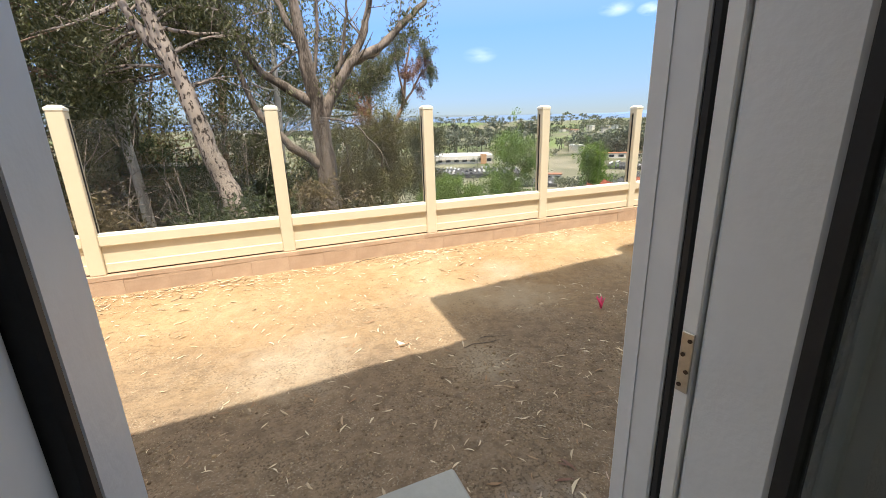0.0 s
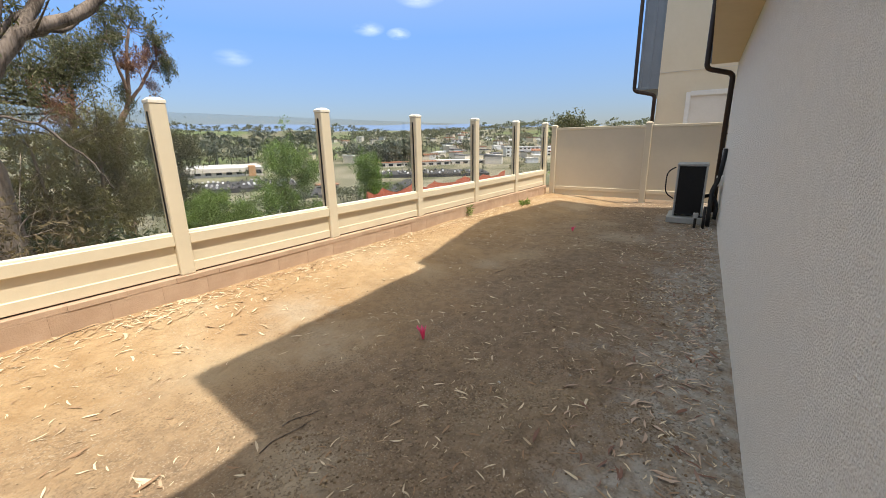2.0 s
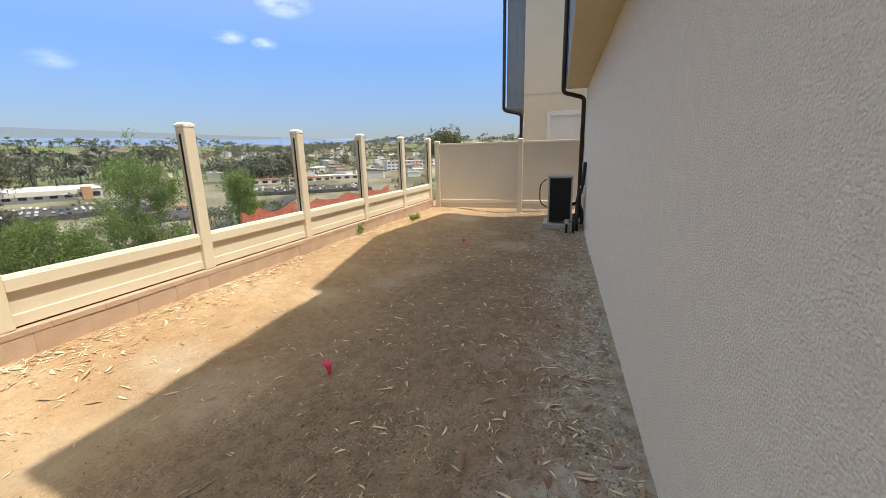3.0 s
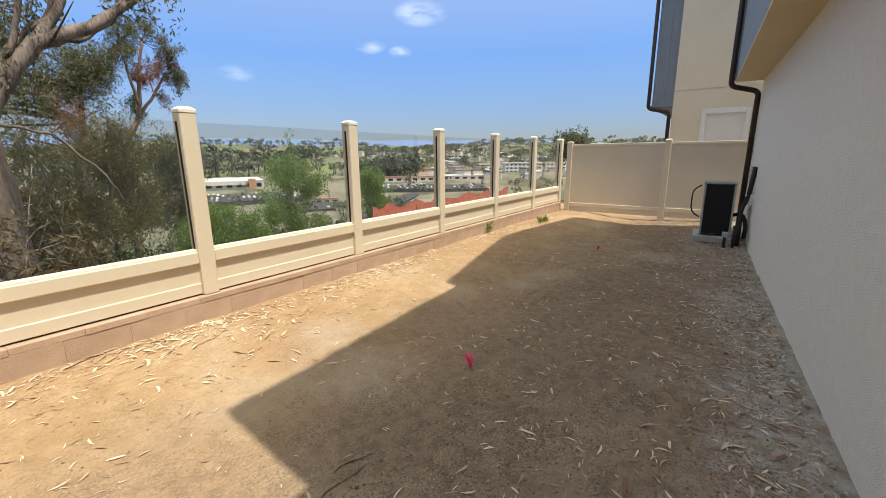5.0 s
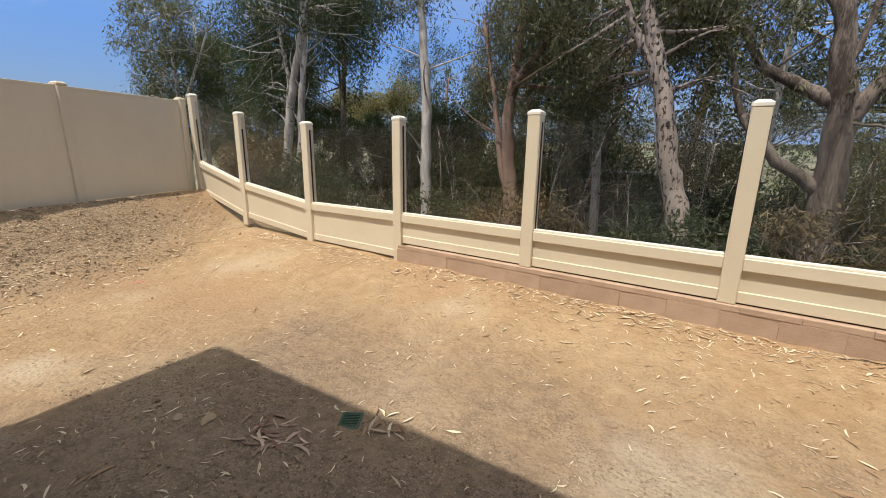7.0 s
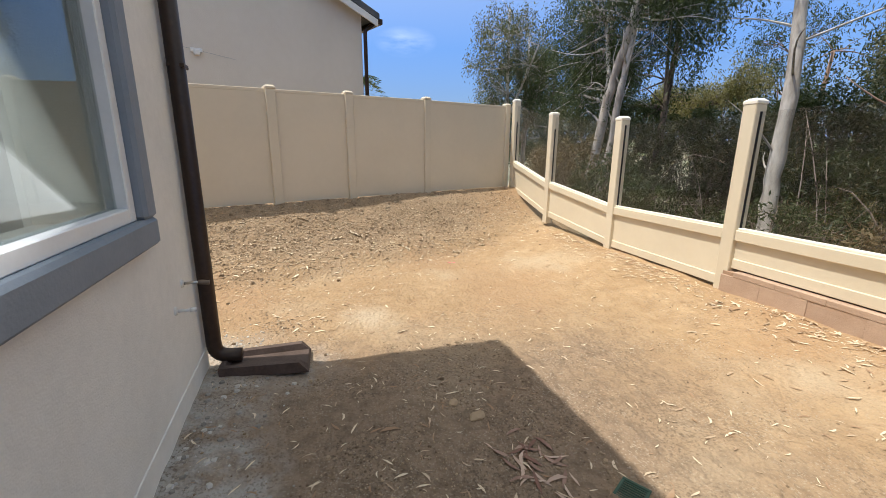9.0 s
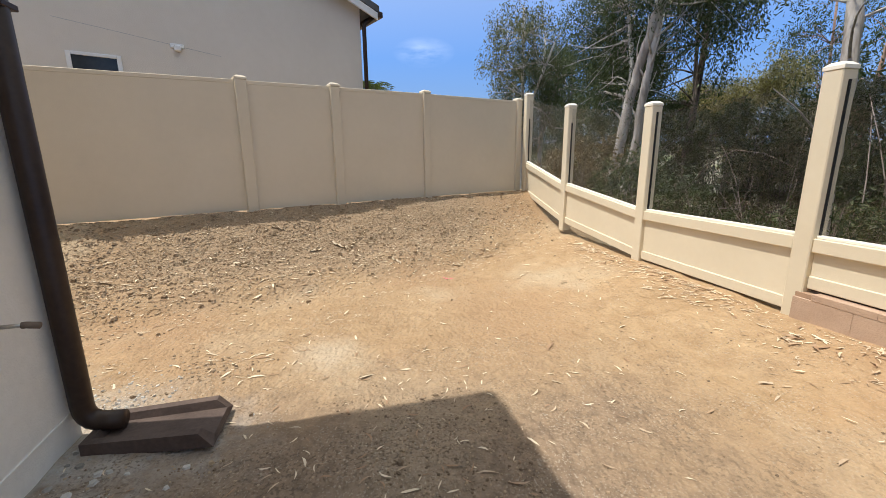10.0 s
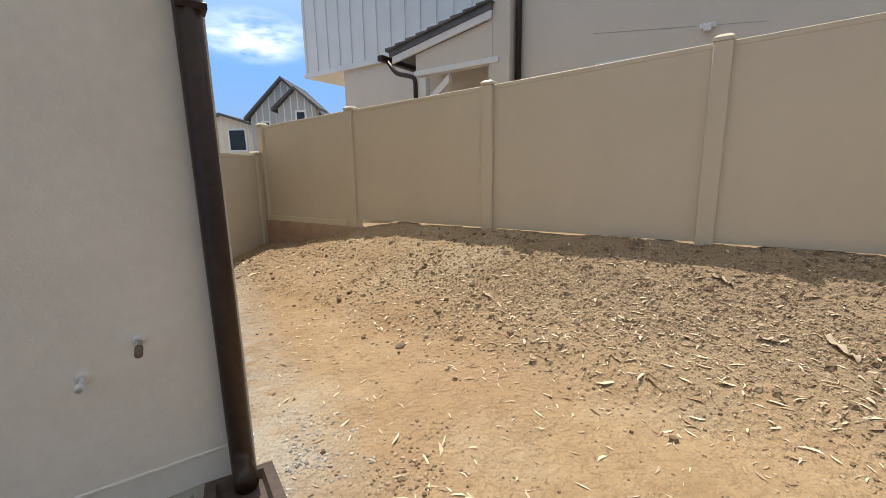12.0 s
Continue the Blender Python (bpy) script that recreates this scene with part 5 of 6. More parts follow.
tree("round_tree", "smaller green tree on the lower slope", [([(28.4, 30, slope_z(28.4, 30)), (28.4, 30, -5), (28.4, 30, 0.2)], 0.18, 0.05)],
     [((28.4, 30, -0.8), (0.9, 1.0, 1.0), 2), ((28.9, 30, -2.8), (1.3, 1.1, 1.1), 1.5)], M_bark, M_leaf_gr, 72, clumps=42, leaf_size=0.26, clump=0.36, per_clump=100, bare=10)
tree("round_tree", "dark tree top showing over the end fence", [([(38, 14, slope_z(38, 14)), (38, 14, 0), (38, 14, 2.4)], 0.3, 0.1)],
     [((38, 14, 2.5), (0.8, 0.9, 0.55), 1)], M_bark, M_leaf, 73, clumps=40, leaf_size=0.3, clump=0.3)

# palm over the side fence
palm = thing("palm_tree", "palm crown showing behind the side fence", "tree")
pc = Vector((-31.0, 3.6, 6.2))
tube_part("trunk", [(pc.x, pc.y, 0), (pc.x, pc.y, pc.z)], 0.2, M_bark, palm)
rp = np.random.RandomState(9)
vs, fs = [], []
for i in range(26):
    az, up = rp.uniform(0, 6.28), rp.uniform(-0.1, 1.2)
    dirv = Vector((math.cos(az), math.sin(az), up)).normalized()
    spine = [pc + dirv * (1.9 * t) + Vector((0, 0, -1.3 * t * t)) for t in np.linspace(0, 1, 7)]
    tube_into(vs, fs, spine, [0.03, 0.026, 0.022, 0.018, 0.014, 0.01, 0.005], 4)
    side = dirv.cross(Vector((0, 0, 1))).normalized()
    for p in spine[1:]:
        for s in (-1, 1):
            for o in (0.0, 0.14):
                q = p - dirv * o
                k = len(vs)
                tip = q + side * s * 0.55 + dirv * 0.3 + Vector((0, 0, -0.25))
                vs.extend([tuple(q), tuple(q.lerp(tip, 0.5) + dirv * 0.04), tuple(tip), tuple(q.lerp(tip, 0.5) - dirv * 0.04)])
                fs.append((k, k + 1, k + 2, k + 3))
mesh_part("fronds", vs, fs, M_leaf_dk, palm)


# ---- the valley and what lies beyond ----
EYE0 = Vector((0.4, 1.2))


def far_at(az, d):
    """A place d metres off at az degrees from +y towards +x, on the ground."""
    x, y = EYE0.x + d * math.sin(radians(az)), EYE0.y + d * math.cos(radians(az))
    return x, y, ground_z(x, y, False)


# The distant hills glow an even blue, with the haze put into that colour.
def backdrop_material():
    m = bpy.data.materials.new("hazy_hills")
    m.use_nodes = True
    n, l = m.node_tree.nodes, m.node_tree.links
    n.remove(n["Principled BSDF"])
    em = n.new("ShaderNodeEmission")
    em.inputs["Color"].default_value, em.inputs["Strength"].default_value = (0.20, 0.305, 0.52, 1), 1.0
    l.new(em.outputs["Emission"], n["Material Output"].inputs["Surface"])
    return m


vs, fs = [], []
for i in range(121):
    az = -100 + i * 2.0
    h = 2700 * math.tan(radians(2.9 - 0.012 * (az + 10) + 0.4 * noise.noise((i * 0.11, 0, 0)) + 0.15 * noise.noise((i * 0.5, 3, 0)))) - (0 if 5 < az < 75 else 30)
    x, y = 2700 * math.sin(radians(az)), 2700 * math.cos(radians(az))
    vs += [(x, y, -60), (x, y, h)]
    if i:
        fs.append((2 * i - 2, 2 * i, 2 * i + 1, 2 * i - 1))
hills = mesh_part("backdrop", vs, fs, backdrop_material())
tagged(hills, "pale blue hazy hills along the horizon", "hills", kind="structure")


def far_trees(name, label, n, az_range, d_range, size, leaf, seed, flat=0.6):
    """Many distant crowns, each a loose cloud of leafy facets on a stem, in one object."""
    r = np.random.RandomState(seed)
    lv, lf = [], []
    for _ in range(n):
        az, d = r.uniform(*az_range), math.sqrt(r.uniform(d_range[0] ** 2, d_range[1] ** 2))
        x, y, z = far_at(az, d)
        if 20 < az < 64 and 240 < d < 440 and r.rand() < 0.8:
            continue
        s = size * r.uniform(0.6, 1.35) * (0.55 + 0.45 * d / d_range[1])
        tall = r.uniform(0.5, 1.0)
        if d < 750 and noise.noise((x * 0.008, y * 0.008, seed)) < -0.05 and r.rand() < 0.75:
            continue
        tube_into(lv, lf, [(x, y, z - 1), (x + r.normal(0, 0.3), y, z + s * tall)], [s * 0.045, s * 0.02], 4, False)
        for _ in range(5):
            c = (x + r.normal(0, s * 0.26), y + r.normal(0, s * 0.26), z + s * tall * r.uniform(0.75, 1.1))
            add_leaves(lv, lf, c, 18, (s * 0.17, s * 0.17, s * 0.15 * flat), s * 0.17, r, 0.0, 3.0)
    ob = mesh_part(name, lv, lf, leaf)
    return tagged(ob, label, "trees", kind="stuff")


# greens lightened and greyed, putting the distance haze into the leaf colour
M_far = leaf_material("hazed_foliage", (0.120, 0.135, 0.090), (0.240, 0.250, 0.175), (0.16, 0.18, 0.09))
M_fard = leaf_material("hazed_dark_foliage", (0.085, 0.100, 0.072), (0.175, 0.190, 0.140), (0.11, 0.13, 0.08))
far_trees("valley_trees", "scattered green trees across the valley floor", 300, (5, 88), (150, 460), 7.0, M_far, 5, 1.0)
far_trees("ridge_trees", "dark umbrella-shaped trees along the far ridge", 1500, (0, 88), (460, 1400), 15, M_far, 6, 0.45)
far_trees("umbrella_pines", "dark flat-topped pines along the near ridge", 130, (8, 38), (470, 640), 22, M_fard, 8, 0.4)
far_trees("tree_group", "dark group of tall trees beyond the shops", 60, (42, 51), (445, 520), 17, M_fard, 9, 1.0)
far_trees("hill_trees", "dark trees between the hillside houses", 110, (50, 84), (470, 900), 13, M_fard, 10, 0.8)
far_trees("valley_trees", "haze-greyed green trees scattered among the shops", 170, (18, 82), (190, 420), 6.5, M_far, 12, 0.9)
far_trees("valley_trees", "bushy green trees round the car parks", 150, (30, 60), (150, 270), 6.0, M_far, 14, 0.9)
far_trees("slope_trees", "small trees and scrub on the slope below", 90, (20, 80), (60, 150), 4.5, M_leaf_gr, 7, 1.0)


def facade_building(name, label, az, d, w, dep, h, wall, roof, floors=1, bays=8, turn=0.0, win=True):
    x, y, z = far_at(az, d)
    b = thing(name, label, "building", pose(x, y, z - 1, 0, 0, -az + turn))
    part("wall", box_bm((-w / 2, 0, -3), (w / 2, dep, h)), wall, b)
    part("roof", box_bm((-w / 2 - 0.5, -0.5, h), (w / 2 + 0.5, dep + 0.5, h + 0.5), 0.1), roof, b)
    if win:
        for fl in range(floors):
            for k in range(bays):
                u = -w / 2 + (k + 0.5) * w / bays
                zz = (fl + 0.35) * h / floors
                part("window", box_bm((u - w / bays * 0.28, -0.12, zz), (u + w / bays * 0.28, 0.1, zz + h / floors * 0.42)), M_dark, b)
    return b


store = facade_building("store_building", "long low white-roofed store with a tan tower", 25.8, 395, 70, 75, 8.0, M_nstucco, M_flat, 1, 9)
part("tower", box_bm((23, -3, -1), (28.5, 5, 9.8)), M_tan, store, "tan entrance tower")
part("awning", box_bm((-34, -2.5, 5.0), (21, 0, 8.2)), M_nstucco, store)
facade_building("store_building", "row of shops under terracotta tile roofs", 50, 430, 85, 18, 5, M_nstucco, M_terra, 1, 10, 12)
facade_building("store_building", "low shop with a white flat roof beside the car park", 57.5, 445, 60, 26, 5, M_nstucco, M_flat, 1, 7, 10)
facade_building("store_building", "small building with a red tile roof", 38.5, 300, 16, 10, 3.6, M_nstucco, M_terra, 1, 3)
facade_building("apartment_block", "white three-storey block with rows of windows", 65.5, 520, 46, 22, 12, M_white, M_flat, 3, 9, 14)
facade_building("apartment_block", "white three-storey block with rows of windows", 70.5, 535, 40, 20, 11, M_white, M_flat, 3, 8, 14)
facade_building("chapel", "white building with a square bell tower", 55.8, 700, 30, 20, 9, M_white, M_terra, 2, 5)
rs = random.Random(31)
for k in range(170):
    az, d = rs.uniform(30, 84), rs.uniform(440, 950)
    if az < 45 and rs.random() < 0.6:
        continue
    x, y, z = far_at(az, d)
    hh = thing("distant_house", "small pale house with a low roof on the far hill", "house", pose(x, y, z, 0, 0, rs.uniform(0, 180)), group="houses on the far hill")
    w, h = rs.uniform(9, 20), rs.uniform(4, 8)
    part("wall", box_bm((-w / 2, -5, -3), (w / 2, 5, h)), rs.choice([M_white, M_nstucco, M_cream]), hh)
    part("roof", prism_bm(-w / 2 - 0.5, w / 2 + 0.5, h, h + 0.6, h, h + rs.uniform(0.8, 2.5), -5.5, 5.5), rs.choice([M_terra, M_roof, M_flat]), hh)
    part("window", box_bm((-w / 4, -5.1, 1.2), (w / 4, -4.9, 2.6)), M_dark, hh)

# car parks, road and parked cars
lot_z = []
for az, d, w, dep in ((27, 345, 90, 75), (53, 375, 95, 55), (35, 270, 40, 40)):
    x, y, z = far_at(az, d)
    m = pose(x, y, z + 1.6, 0, 0, -az)
    o = part("car_park", box_bm((-w / 2, -dep / 2, -6), (w / 2, dep / 2, 0)), M_asphalt)
    o.matrix_world = m
    tagged(o, "grey asphalt car park in the valley", "car park", kind="structure")
    lot_z.append((m, w, dep))
x0, y0, z0 = far_at(46, 250)
road = part("road", box_bm((-6, -90, -5), (6, 260, 0.3)), M_asphalt)
road.matrix_world = pose(x0, y0, z0 + 1.2, 0, 0, -62)
tagged(road, "grey asphalt road through the valley", "road", kind="structure")


def make_car():
    c = thing("car", "small parked car in the valley car park", "car", group="parked cars")
    bm = box_bm((-0.9, -2.2, 0.3), (0.9, 2.2, 0.95), 0.15)
    box_bm((-0.8, -1.2, 0.95), (0.8, 1.4, 1.45), 0.2, bm=bm)
    part("body", bm, M_car, c)
    part("windows", box_bm((-0.82, -1.0, 1.02), (0.82, 1.2, 1.32), 0.05), M_dark, c)
    for wx in (-0.85, 0.85):
        for wy in (-1.4, 1.4):
            bmw = bmesh.new()
            bmesh.ops.create_cone(bmw, cap_ends=True, segments=10, radius1=0.33, radius2=0.33, depth=0.2, matrix=Matrix.Translation((wx, wy, 0.33)) @ Matrix.Rotation(math.pi / 2, 4, "Y"))
            part("wheel", bmw, M_black, c)
    return c


car0 = make_car()
first = True
rs = random.Random(77)
for m, w, dep in lot_z:
    for row in range(int(dep // 9)):
        for k in range(int(w // 3.4)):
            if rs.random() < 0.30:
                q = m @ pose(-w / 2 + 2 + k * 3.4, -dep / 2 + 4 + row * 9, 0, 0, 0, rs.uniform(-3, 3))
                if first:
                    car0.matrix_world, first = q, False
                else:
                    copy_thing(car0, q)

# construction netting on the graded bench below the fence
net = thing("safety_netting", "sagging orange-red construction netting on stakes", "netting")
NET = [(17.0, 18.2), (18.5, 18.4), (21, 18.2), (24, 18.6), (27.5, 18.2), (31, 18.6), (34.5, 18.4)]
rn = random.Random(5)
for (xa, ya), (xb, yb) in zip(NET, NET[1:]):
    vs, fs = [], []
    for i in range(9):
        t = i / 8
        x, y = xa + (xb - xa) * t, ya + (yb - ya) * t + 0.10 * math.sin(i * 2.2)
        g = ground_z(x, y, False)
        top = g + 1.15 - 0.35 * math.sin(math.pi * t) + rn.uniform(-0.05, 0.05)
        vs += [(x, y, g - 0.02), (x, y + 0.06, (g + top) / 2), (x, y, top)]
        if i:
            q = 3 * i
            fs += [(q - 3, q, q + 1, q - 2), (q - 2, q + 1, q + 2, q - 1)]
    mesh_part("net", vs, fs, M_rednet, net, "orange-red mesh", True)
    g = ground_z(xa, ya, False)
    tube_part("stake", [(xa, ya - 0.03, g - 0.2), (xa, ya - 0.03, g + 1.15)], 0.02, M_bronze, net)

# the grey gabled house beyond the plot's front
gh = thing("distant_house", "grey board-and-batten house with dark gabled roofs", "house", pose(-9.9, -34.2, 0, 0, 0, 148))


def gable_block(x0, x1, y0, y1, eave, ridge, wall_mat, tag):
    bm = bmesh.new()
    pr = [(x0, 0), (x1, 0), (x1, eave), ((x0 + x1) / 2, ridge), (x0, eave)]
    f1 = [bm.verts.new((a, y0, z)) for a, z in pr]
    f2 = [bm.verts.new((a, y1, z)) for a, z in pr]
    bm.faces.new(f1), bm.faces.new(f2[::-1])
    for i in range(5):
        bm.faces.new((f1[i], f2[i], f2[(i + 1) % 5], f1[(i + 1) % 5]))
    bmesh.ops.recalc_face_normals(bm, faces=bm.faces[:])
    w = part("wall", bm, wall_mat, gh, tag)
    mid = (x0 + x1) / 2
    for s, xe in ((-1, x0), (1, x1)):
        a, b = (xe + s * 0.4, mid) if s < 0 else (mid, xe + s * 0.4)
        za, zb = (eave - 0.22, ridge) if s < 0 else (ridge, eave - 0.22)
        part("roof", prism_bm(a, b, za, za + 0.22, zb, zb + 0.22, y0 - 0.4, y1 + 0.4), M_roof, gh)
    k = x0 + 0.5
    while k < x1:
        top = eave + (ridge - eave) * (1 - abs(k - mid) / (x1 - mid))
        part("batten", box_bm((k - 0.04, y0 - 0.03, 2.4), (k + 0.04, y0, top)), M_siding, gh)
        k += 0.55
    return w


M_board = material("grey_green_boards", (0.38, 0.40, 0.385), (0.46, 0.48, 0.465), scale=1.5, rough=0.7)
gable_block(-2.7, 3.0, 0, 5, 6.0, 8.9, M_board, "grey-green board-and-batten wall")
gable_block(0.1, 3.1, -1.2, 0, 6.5, 7.9, M_board, "grey-green board-and-batten wall")
gable_block(-8.2, -2.7, 0.6, 6, 5.5, 6.3, M_cream, "cream stucco wall")
for lo, hi in (((1.6, -1.28, 5.3), (2.2, -1.2, 6.2)), ((-1.7, -0.08, 3.4), (-1.2, 0, 5.6)), ((-4.9, 0.52, 3.5), (-3.6, 0.6, 5.1))):
    w = part("window", box_bm(lo, hi), M_dark, gh)
    part("frame", box_bm((lo[0] - 0.15, lo[1] + 0.02, lo[2] - 0.15), (hi[0] + 0.15, hi[1], hi[2] + 0.15)), M_white, w, "white window frame")


# ---- small things in the yard ----
def marker_flag(x, y, h, label, n=7, seed=0):
    r = random.Random(seed)
    g = ground_z(x, y)
    th = thing("marker_tuft", label, "marker", pose(x, y, g - 0.01), group="survey markers")
    for i in range(n):
        a, sp = r.uniform(0, 6.28), r.uniform(0.02, 0.075)
        dx, dy = math.cos(a), math.sin(a)
        w = 0.006
        vs = [(-dy * w, dx * w, 0), (dy * w, -dx * w, 0), (dx * sp * 0.5 + dy * w, dy * sp * 0.5 - dx * w, h * 0.6), (dx * sp * 0.5 - dy * w, dy * sp * 0.5 + dx * w, h * 0.6),
              (dx * sp + dy * w, dy * sp - dx * w, h * r.uniform(0.8, 1)), (dx * sp - dy * w, dy * sp + dx * w, h * r.uniform(0.8, 1))]
        mesh_part("strand", vs, [(0, 1, 2, 3), (3, 2, 4, 5)], M_pink, th)


marker_flag(2.82, 2.79, 0.115, "bright pink plastic survey tuft in dark soil", 9, 1)
marker_flag(7.4, 3.1, 0.10, "small pink survey tuft in the soil", 6, 2)
marker_flag(-5.4, 2.84, 0.02, "faded orange-pink survey tuft flattened in the soil", 6, 3)

grate = thing("drain_grate", "green plastic square drain grate set in soil", "drain", pose(-1.51, 2.53, ground_z(-1.51, 2.53) + 0.004, 9, -4, 28))
grate.scale = (0.85, 0.85, 0.85)
for lo, hi in (((-0.075, -0.075, 0), (0.075, -0.06, 0.012)), ((-0.075, 0.06, 0), (0.075, 0.075, 0.012)), ((-0.075, -0.06, 0), (-0.06, 0.06, 0.012)), ((0.06, -0.06, 0), (0.075, 0.06, 0.012))):
    part("rim", box_bm(lo, hi, 0.002), M_green, grate)
for k in range(8):
    part("slat", box_bm((-0.06, -0.055 + k * 0.0148, 0.002), (0.06, -0.049 + k * 0.0148, 0.010)), M_green, grate)


def rock(x, y, s, label, mat, seed, name="stone"):
    r = random.Random(seed)
    bm = bmesh.new()
    bmesh.ops.create_icosphere(bm, subdivisions=2, radius=s)
    for v in bm.verts:
        v.co *= 1 + 0.35 * noise.noise(v.co * (1.6 / s) + Vector((seed, 0, 0)))
        v.co.z *= 0.5
        v.co.x *= 1.5
    o = part(name, bm, mat)
    o.matrix_world = pose(x, y, ground_z(x, y) + s * 0.12, 0, 0, r.uniform(0, 180))
    return tagged(o, label, "stone")


rock(-4.26, -0.36, 0.036, "dark brown stone lying on the soil", M_rust, 3)
rock(-2.2, 2.05, 0.035, "rounded soil clod in the shade", M_pebble, 5)
rock(-2.35, 1.95, 0.028, "rounded soil clod in the shade", M_pebble, 6)


def dry_bunch(x, y, label, seed, n=9, mat=None):
    """A small heap of dry curled leaves."""
    r = np.random.RandomState(seed)
    vs, fs = [], []
    for _ in range(n):
        curled_leaf(vs, fs, x + r.normal(0, 0.008 * n ** 0.8), y + r.normal(0, 0.008 * n ** 0.8), r.uniform(0.07, 0.15), r, 0.008)
    o = mesh_part("dry_leaves", vs, fs, mat or M_litter)
    return tagged(o, label, "leaves")


def curled_leaf(vs, fs, x, y, ln, r, lift=0.0):
    a, w, c = r.uniform(0, 6.28), ln * r.uniform(0.05, 0.095), r.uniform(-0.16, 0.16) * ln
    dx, dy = math.cos(a), math.sin(a)
    g = ground_z(x, y) + 0.004 + lift * r.rand()
    k = len(vs)
    tilt = r.uniform(-0.12, 0.12) * ln
    for t, ww in ((-0.5, 0.12), (-0.18, 1.0), (0.18, 0.9), (0.5, 0.08)):
        bx, by = x + dx * ln * t - dy * c * (1 - 4 * t * t), y + dy * ln * t + dx * c * (1 - 4 * t * t)
        z = g + 0.22 * ln * (0.25 - t * t) * r.uniform(0.2, 1.0) + tilt * t
        vs += [(bx - dy * w * ww, by + dx * w * ww, z), (bx + dy * w * ww, by - dx * w * ww, z + w * r.uniform(-0.3, 0.6))]
    for i in range(3):
        q = k + 2 * i
        fs.append((q, q + 1, q + 3, q + 2))


def in_yard(x, y):
    return side_distance(x, y) > 0.06 and y < 5.07 and x < 11.1 and (y > 0.56 + 0.0634 * x + (0.12 if x < -0.8 else 0) or x < -3.3) and not (-0.78 < x < 0.77 and y < 1.66)


M_fallen = material("pinkish_dry_leaves", (0.22, 0.115, 0.085), (0.56, 0.42, 0.33), scale=3, rough=0.75, island=0.45, fine=0.2)
dry_bunch(0.93, 3.0, "pale dry leaf bunch on sunlit soil", 1, 6)
for k, (x, y) in enumerate([(-1.5, 4.85), (-1.30, 2.60), (3.2, 4.9), (-3.0, 4.7), (-1.65, 2.2), (-1.85, 2.15), (-6.3, 3.6)]):
    dry_bunch(x, y, "small heap of dry curled leaves", 10 + k, 16, M_fallen if x > -2 and y < 2.3 else None)

M_drift = material("bleached_leaves", (0.42, 0.28, 0.17), (0.72, 0.60, 0.43), scale=3, rough=0.8, island=0.45, fine=0.2)
rl = np.random.RandomState(8)
vs, fs = [], []
count = 0
while count < 10500:
    x, y = rl.uniform(-9.3, 11.1), rl.uniform(-4.5, 5.05)
    if not in_yard(x, y):
        continue
    d = side_distance(x, y)
    wall_d = y - (0.505 + 0.0634 * x)
    dens = 0.03 + 0.10 * smooth_step(0.15, 0.45, noise.noise((x * 2.3, y * 2.3, 6))) + 0.55 * math.exp(-max(wall_d, 0) / 0.55) * (x > 0.7) + 1.0 * math.exp(-(5.05 - y) / 0.24) + 0.85 * math.exp(-((d - 1.05) / 0.6) ** 2) * (0.3 + 0.7 * smooth_step(-1.5, 0.5, y)) + 0.12 * (noise.noise((x * 0.9, y * 0.9, 4)) > 0.1) + 0.06 * (y < 2.6 + 0.06 * x)
    if rl.rand() > dens:
        continue
    curled_leaf(vs, fs, x, y, (rl.gamma(4, 0.0095) + 0.014) * (1.15 if d < 2.0 else 1.0), rl)
    count += 1
litter = mesh_part("leaf_litter", vs, fs, M_litter)
tagged(litter, "dry narrow eucalyptus leaves strewn over the soil", "leaves", kind="stuff")


# larger pinkish leaves in the shade by the house wall
vs, fs = [], []
rp2 = np.random.RandomState(28)
for _ in range(520):
    x = rp2.uniform(0.9, 9.5)
    y = 0.60 + 0.0634 * x + rp2.gamma(1.2, 0.28)
    if in_yard(x, y) and y < 2.6:
        curled_leaf(vs, fs, x, y, rp2.uniform(0.05, 0.12), rp2, 0.006)
tagged(mesh_part("fallen_leaves", vs, fs, M_fallen), "pinkish brown fallen leaves beside the house wall", "leaves", kind="stuff")

# the paler drift of leaves and bark along the foot of the block wall
vs, fs = [], []
rw = np.random.RandomState(18)
for _ in range(4200):
    x, y = rw.uniform(-7.4, 8.5), 5.06 - rw.gamma(1.3, 0.11 if rw.rand() < 0.7 else 0.4)
    if not in_yard(x, y):
        continue
    if noise.noise((x * 0.8, 0, 9)) > -0.25 + 0.5 * rw.rand() or x > -1.5 and rw.rand() < 0.25:
        curled_leaf(vs, fs, x, y, rw.gamma(4, 0.012) + 0.02, rw, 0.01)
tagged(mesh_part("leaf_drift", vs, fs, M_drift), "pale dry leaves drifted along the block wall", "leaves", kind="stuff")


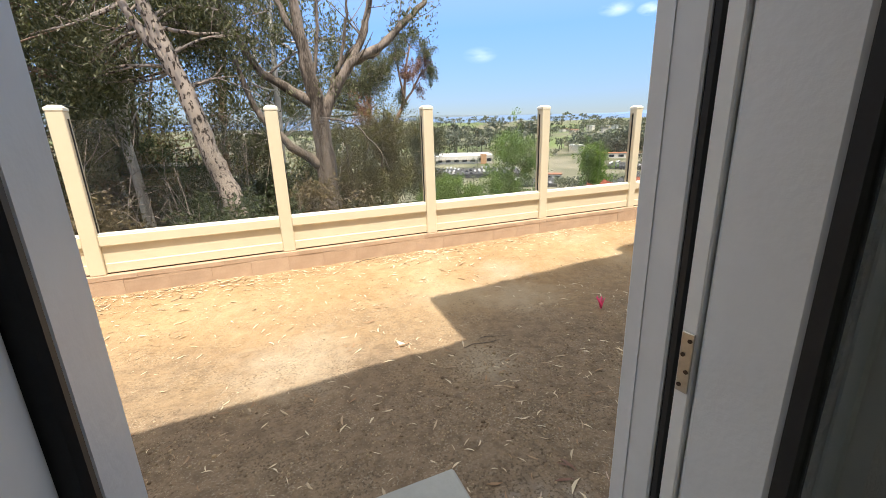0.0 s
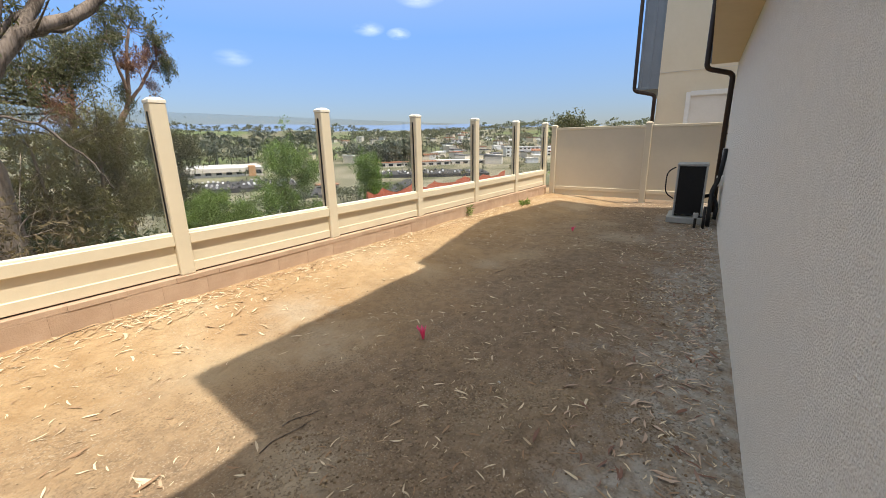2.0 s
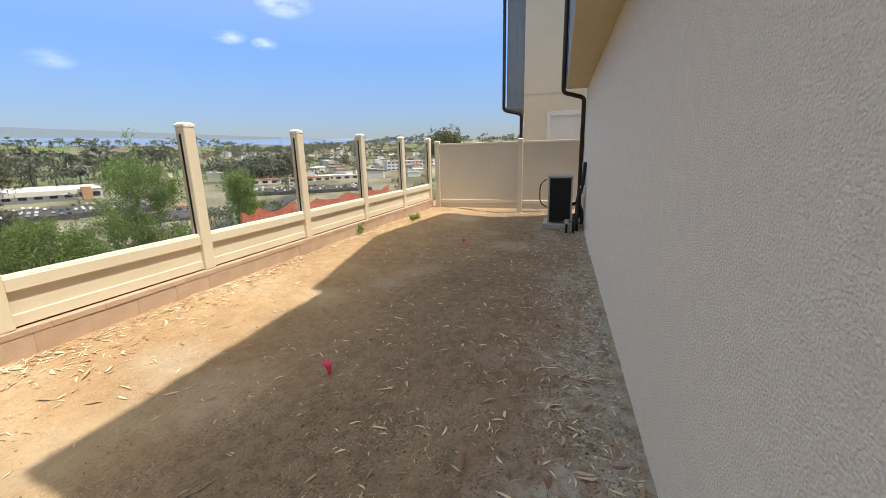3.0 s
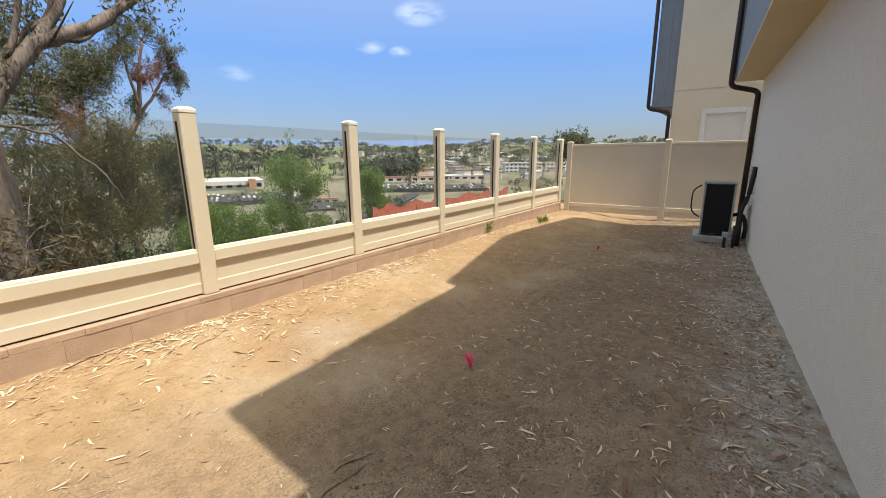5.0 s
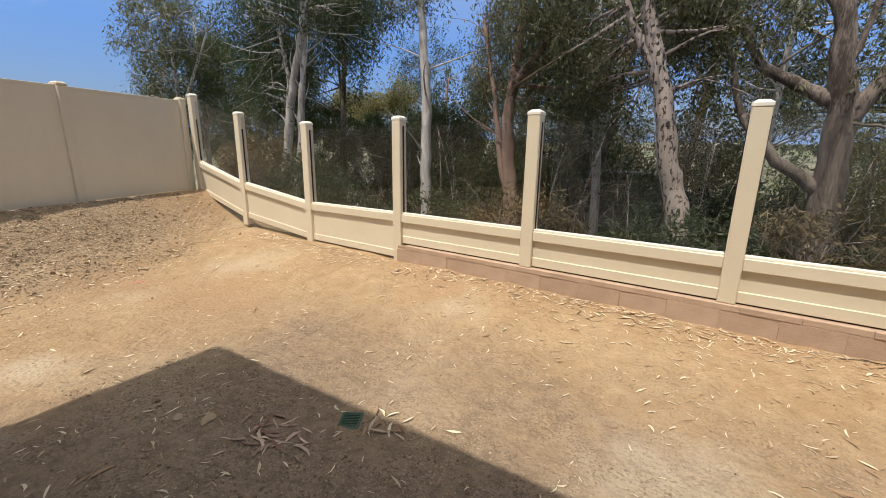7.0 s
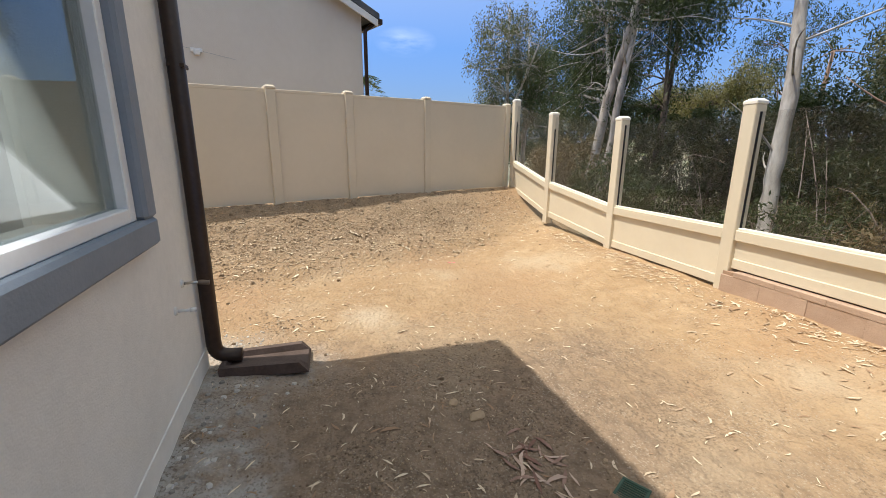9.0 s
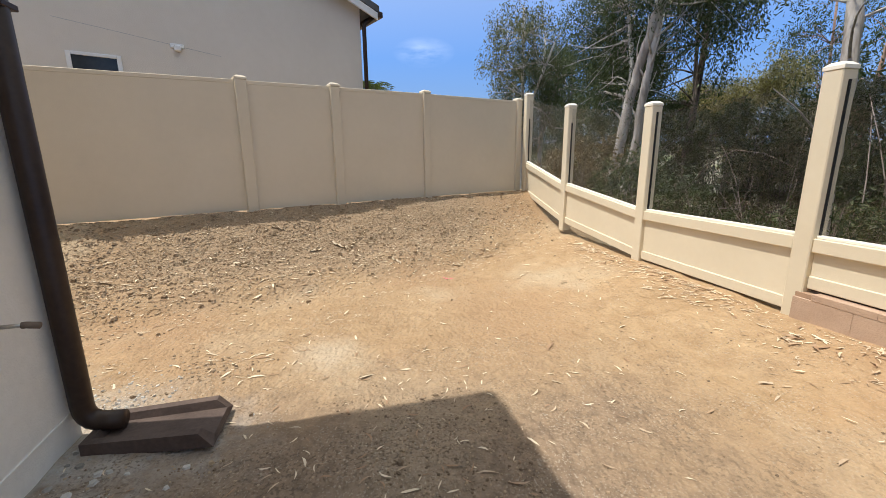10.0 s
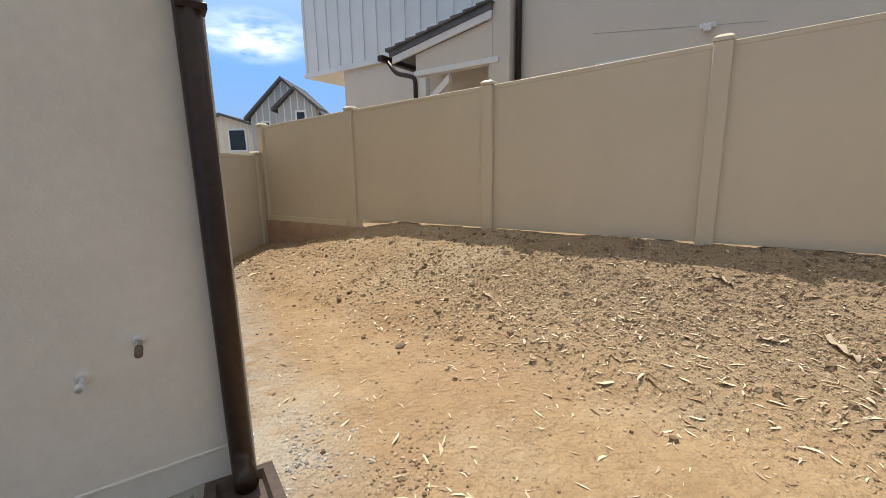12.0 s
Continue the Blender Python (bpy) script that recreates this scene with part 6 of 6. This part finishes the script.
def strew(name, label, n, mat, size, where, seed, flat=0.34, cat="gravel", area=(-9.3, 11.1, -4.5, 5.05)):
    r = np.random.RandomState(seed)
    vs, fs = [], []
    made, tries = 0, 0
    while made < n and tries < n * 60:
        tries += 1
        x, y = r.uniform(area[0], area[1]), r.uniform(area[2], area[3])
        if not in_yard(x, y) or r.rand() > where(x, y):
            continue
        s = size[0] + (size[1] - size[0]) * r.rand() ** 4
        g = ground_z(x, y)
        k = len(vs)
        rot = r.uniform(0, 6.28)
        for j in range(5):
            a = rot + j * 1.2566
            q = s * r.uniform(0.75, 1.15)
            vs.append((x + math.cos(a) * q, y + math.sin(a) * q, g - 0.1 * s))
        for j in range(5):
            a = rot + 0.3 + j * 1.2566
            q = s * r.uniform(0.5, 0.8)
            vs.append((x + math.cos(a) * q, y + math.sin(a) * q, g + s * flat * r.uniform(0.6, 1.1)))
        for j in range(5):
            fs.append((k + j, k + (j + 1) % 5, k + 5 + (j + 1) % 5, k + 5 + j))
        fs.append(tuple(k + 5 + j for j in range(5)))
        made += 1
    return tagged(mesh_part(name, vs, fs, mat), label, cat, kind="stuff")


M_clod = material("mound_crumbs", (0.20, 0.142, 0.092), (0.45, 0.345, 0.240), scale=5, rough=0.95, island=0.35, spec=0.15)


def on_mound(x, y):
    return math.exp(-((side_distance(x, y) - 0.8) / 0.62) ** 2) * (0.25 + 0.75 * smooth_step(-2.2, -0.6, y)) * (1 - 0.7 * smooth_step(3.0, 4.2, y))


# Darker clods kept to the shaded ground, their colour standing in for relief shading.
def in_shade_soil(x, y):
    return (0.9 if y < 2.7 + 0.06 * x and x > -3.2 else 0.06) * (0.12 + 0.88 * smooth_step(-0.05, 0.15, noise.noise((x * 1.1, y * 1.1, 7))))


strew("soil_clods", "crumbly soil clods on the mound", 46000, M_clod, (0.003, 0.016), on_mound, 1, 0.5)
strew("large_clods", "larger soil lumps lying on the mound", 1500, M_clod, (0.012, 0.034), lambda x, y: on_mound(x, y) * (0.3 + 0.7 * (noise.noise((x * 1.7, y * 1.7, 2)) > 0)), 11, 0.75)
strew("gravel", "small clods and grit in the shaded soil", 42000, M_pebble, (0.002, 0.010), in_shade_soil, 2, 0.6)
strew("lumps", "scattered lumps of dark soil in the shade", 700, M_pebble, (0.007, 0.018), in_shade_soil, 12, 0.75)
strew("rubble", "grey mortar crumbs along the foot of the wall", 4200, M_rubble, (0.003, 0.024), lambda x, y: math.exp(-max(0, y - (0.56 + 0.0634 * x) - (0.12 if x < -0.8 else 0)) / 0.15) if x > -3.2 and y > 0.2 else 0.0, 3, 0.5)
strew("pebble_patch", "patch of grey-brown pebbles by the house corner", 420, M_clod, (0.003, 0.015), lambda x, y: math.exp(-((x + 3.74) ** 2 + (y - 0.86) ** 2) / 0.035), 13, 0.6, area=(-4.3, -3.2, 0.3, 1.4))
strew("chalky_crumbs", "pale chalky crumbs at the house corner", 600, M_rubble, (0.003, 0.014), lambda x, y: math.exp(-((x + 3.3) ** 2 + (y - 0.42) ** 2) / 0.07), 15, 0.5, area=(-4.0, -2.6, -0.4, 1.2))
strew("grit", "pale grit scattered over the sunlit soil", 12000, M_clod, (0.002, 0.009), lambda x, y: 0.15 + 0.6 * smooth_step(-0.1, 0.25, noise.noise((x * 0.9, y * 0.9, 3))), 4, 0.5)


def weed(x, y, h, seed):
    r = np.random.RandomState(seed)
    th = thing("weed", "small green weed at the foot of the block wall", "weed", group="weeds by the wall")
    vs, fs = [], []
    g = ground_z(x, y)
    for _ in range(26):
        add_leaves(vs, fs, (x + r.normal(0, 0.03), y + r.normal(0, 0.02), g + h * r.uniform(0.1, 0.8)), 3, (0.015, 0.015, 0.02), 0.07, r, -0.5)
    mesh_part("leaves", vs, fs, M_leaf_gr, th)


weed(7.15, 5.04, 0.22, 1)
weed(8.9, 4.75, 0.12, 2)
weed(9.05, 4.7, 0.10, 3)

# pale strips of shed bark on the mound
def bark_strip(x, y, ln, w, a, seed):
    r = random.Random(seed)
    vs, fs = [], []
    for i in range(9):
        t = i / 8 - 0.5
        bx, by = x + math.cos(a) * ln * t, y + math.sin(a) * ln * t + 0.03 * math.sin(4 * t)
        g = ground_z(bx, by) + 0.006 + 0.02 * (i % 3 == 1)
        for k in range(4):
            s = (k / 3 - 0.5) * w * (1 - 1.2 * t * t) * r.uniform(0.85, 1.1)
            vs.append((bx - math.sin(a) * s, by + math.cos(a) * s, g + 0.25 * w * (1 if k in (0, 3) else 0)))
    for i in range(8):
        for k in range(3):
            q = 4 * i + k
            fs.append((q, q + 1, q + 5, q + 4))
    tagged(mesh_part("bark_strip", vs, fs, M_strip, None, "", True), "pale curled strip of shed eucalyptus bark on soil", "bark")


M_strip = material("pale_dry_bark", (0.42, 0.33, 0.23), (0.66, 0.56, 0.43), scale=8, rough=0.85, bump=0.3, bump_scale=40)
for k, (x, y, ln, w, a) in enumerate([(-6.15, 1.62, 0.26, 0.045, 0.9), (-6.0, 1.35, 0.20, 0.03, 2.2), (-5.9, 2.3, 0.18, 0.028, 0.3), (-6.3, 0.9, 0.16, 0.03, 1.6), (-5.6, 0.6, 0.14, 0.025, 2.7), (-5.95, 3.1, 0.15, 0.025, 1.0)]):
    bark_strip(x, y, ln * 0.62, w, a, k)

# twigs
rt = np.random.RandomState(3)
for x, y, ln in ((1.35, 2.72, 0.35), (1.0, 5.0, 0.4), (1.55, 2.82, 0.22), (4.6, 3.1, 0.25), (6.2, 2.0, 0.3), (-1.0, 4.95, 0.3)):
    a = rt.uniform(-0.6, 0.6)
    pts = [(x + math.cos(a) * ln * t, y + math.sin(a) * ln * t + 0.02 * math.sin(5 * t), ground_z(x + math.cos(a) * ln * t, y + math.sin(a) * ln * t) + 0.006) for t in (0, 0.25, 0.5, 0.75, 1)]
    vs, fs = [], []
    tube_into(vs, fs, pts, [0.0036, 0.0034, 0.003, 0.0025, 0.0015], 5)
    tagged(mesh_part("twig", vs, fs, M_bark, None, "", True), "thin brown dry twig on the soil", "twig")
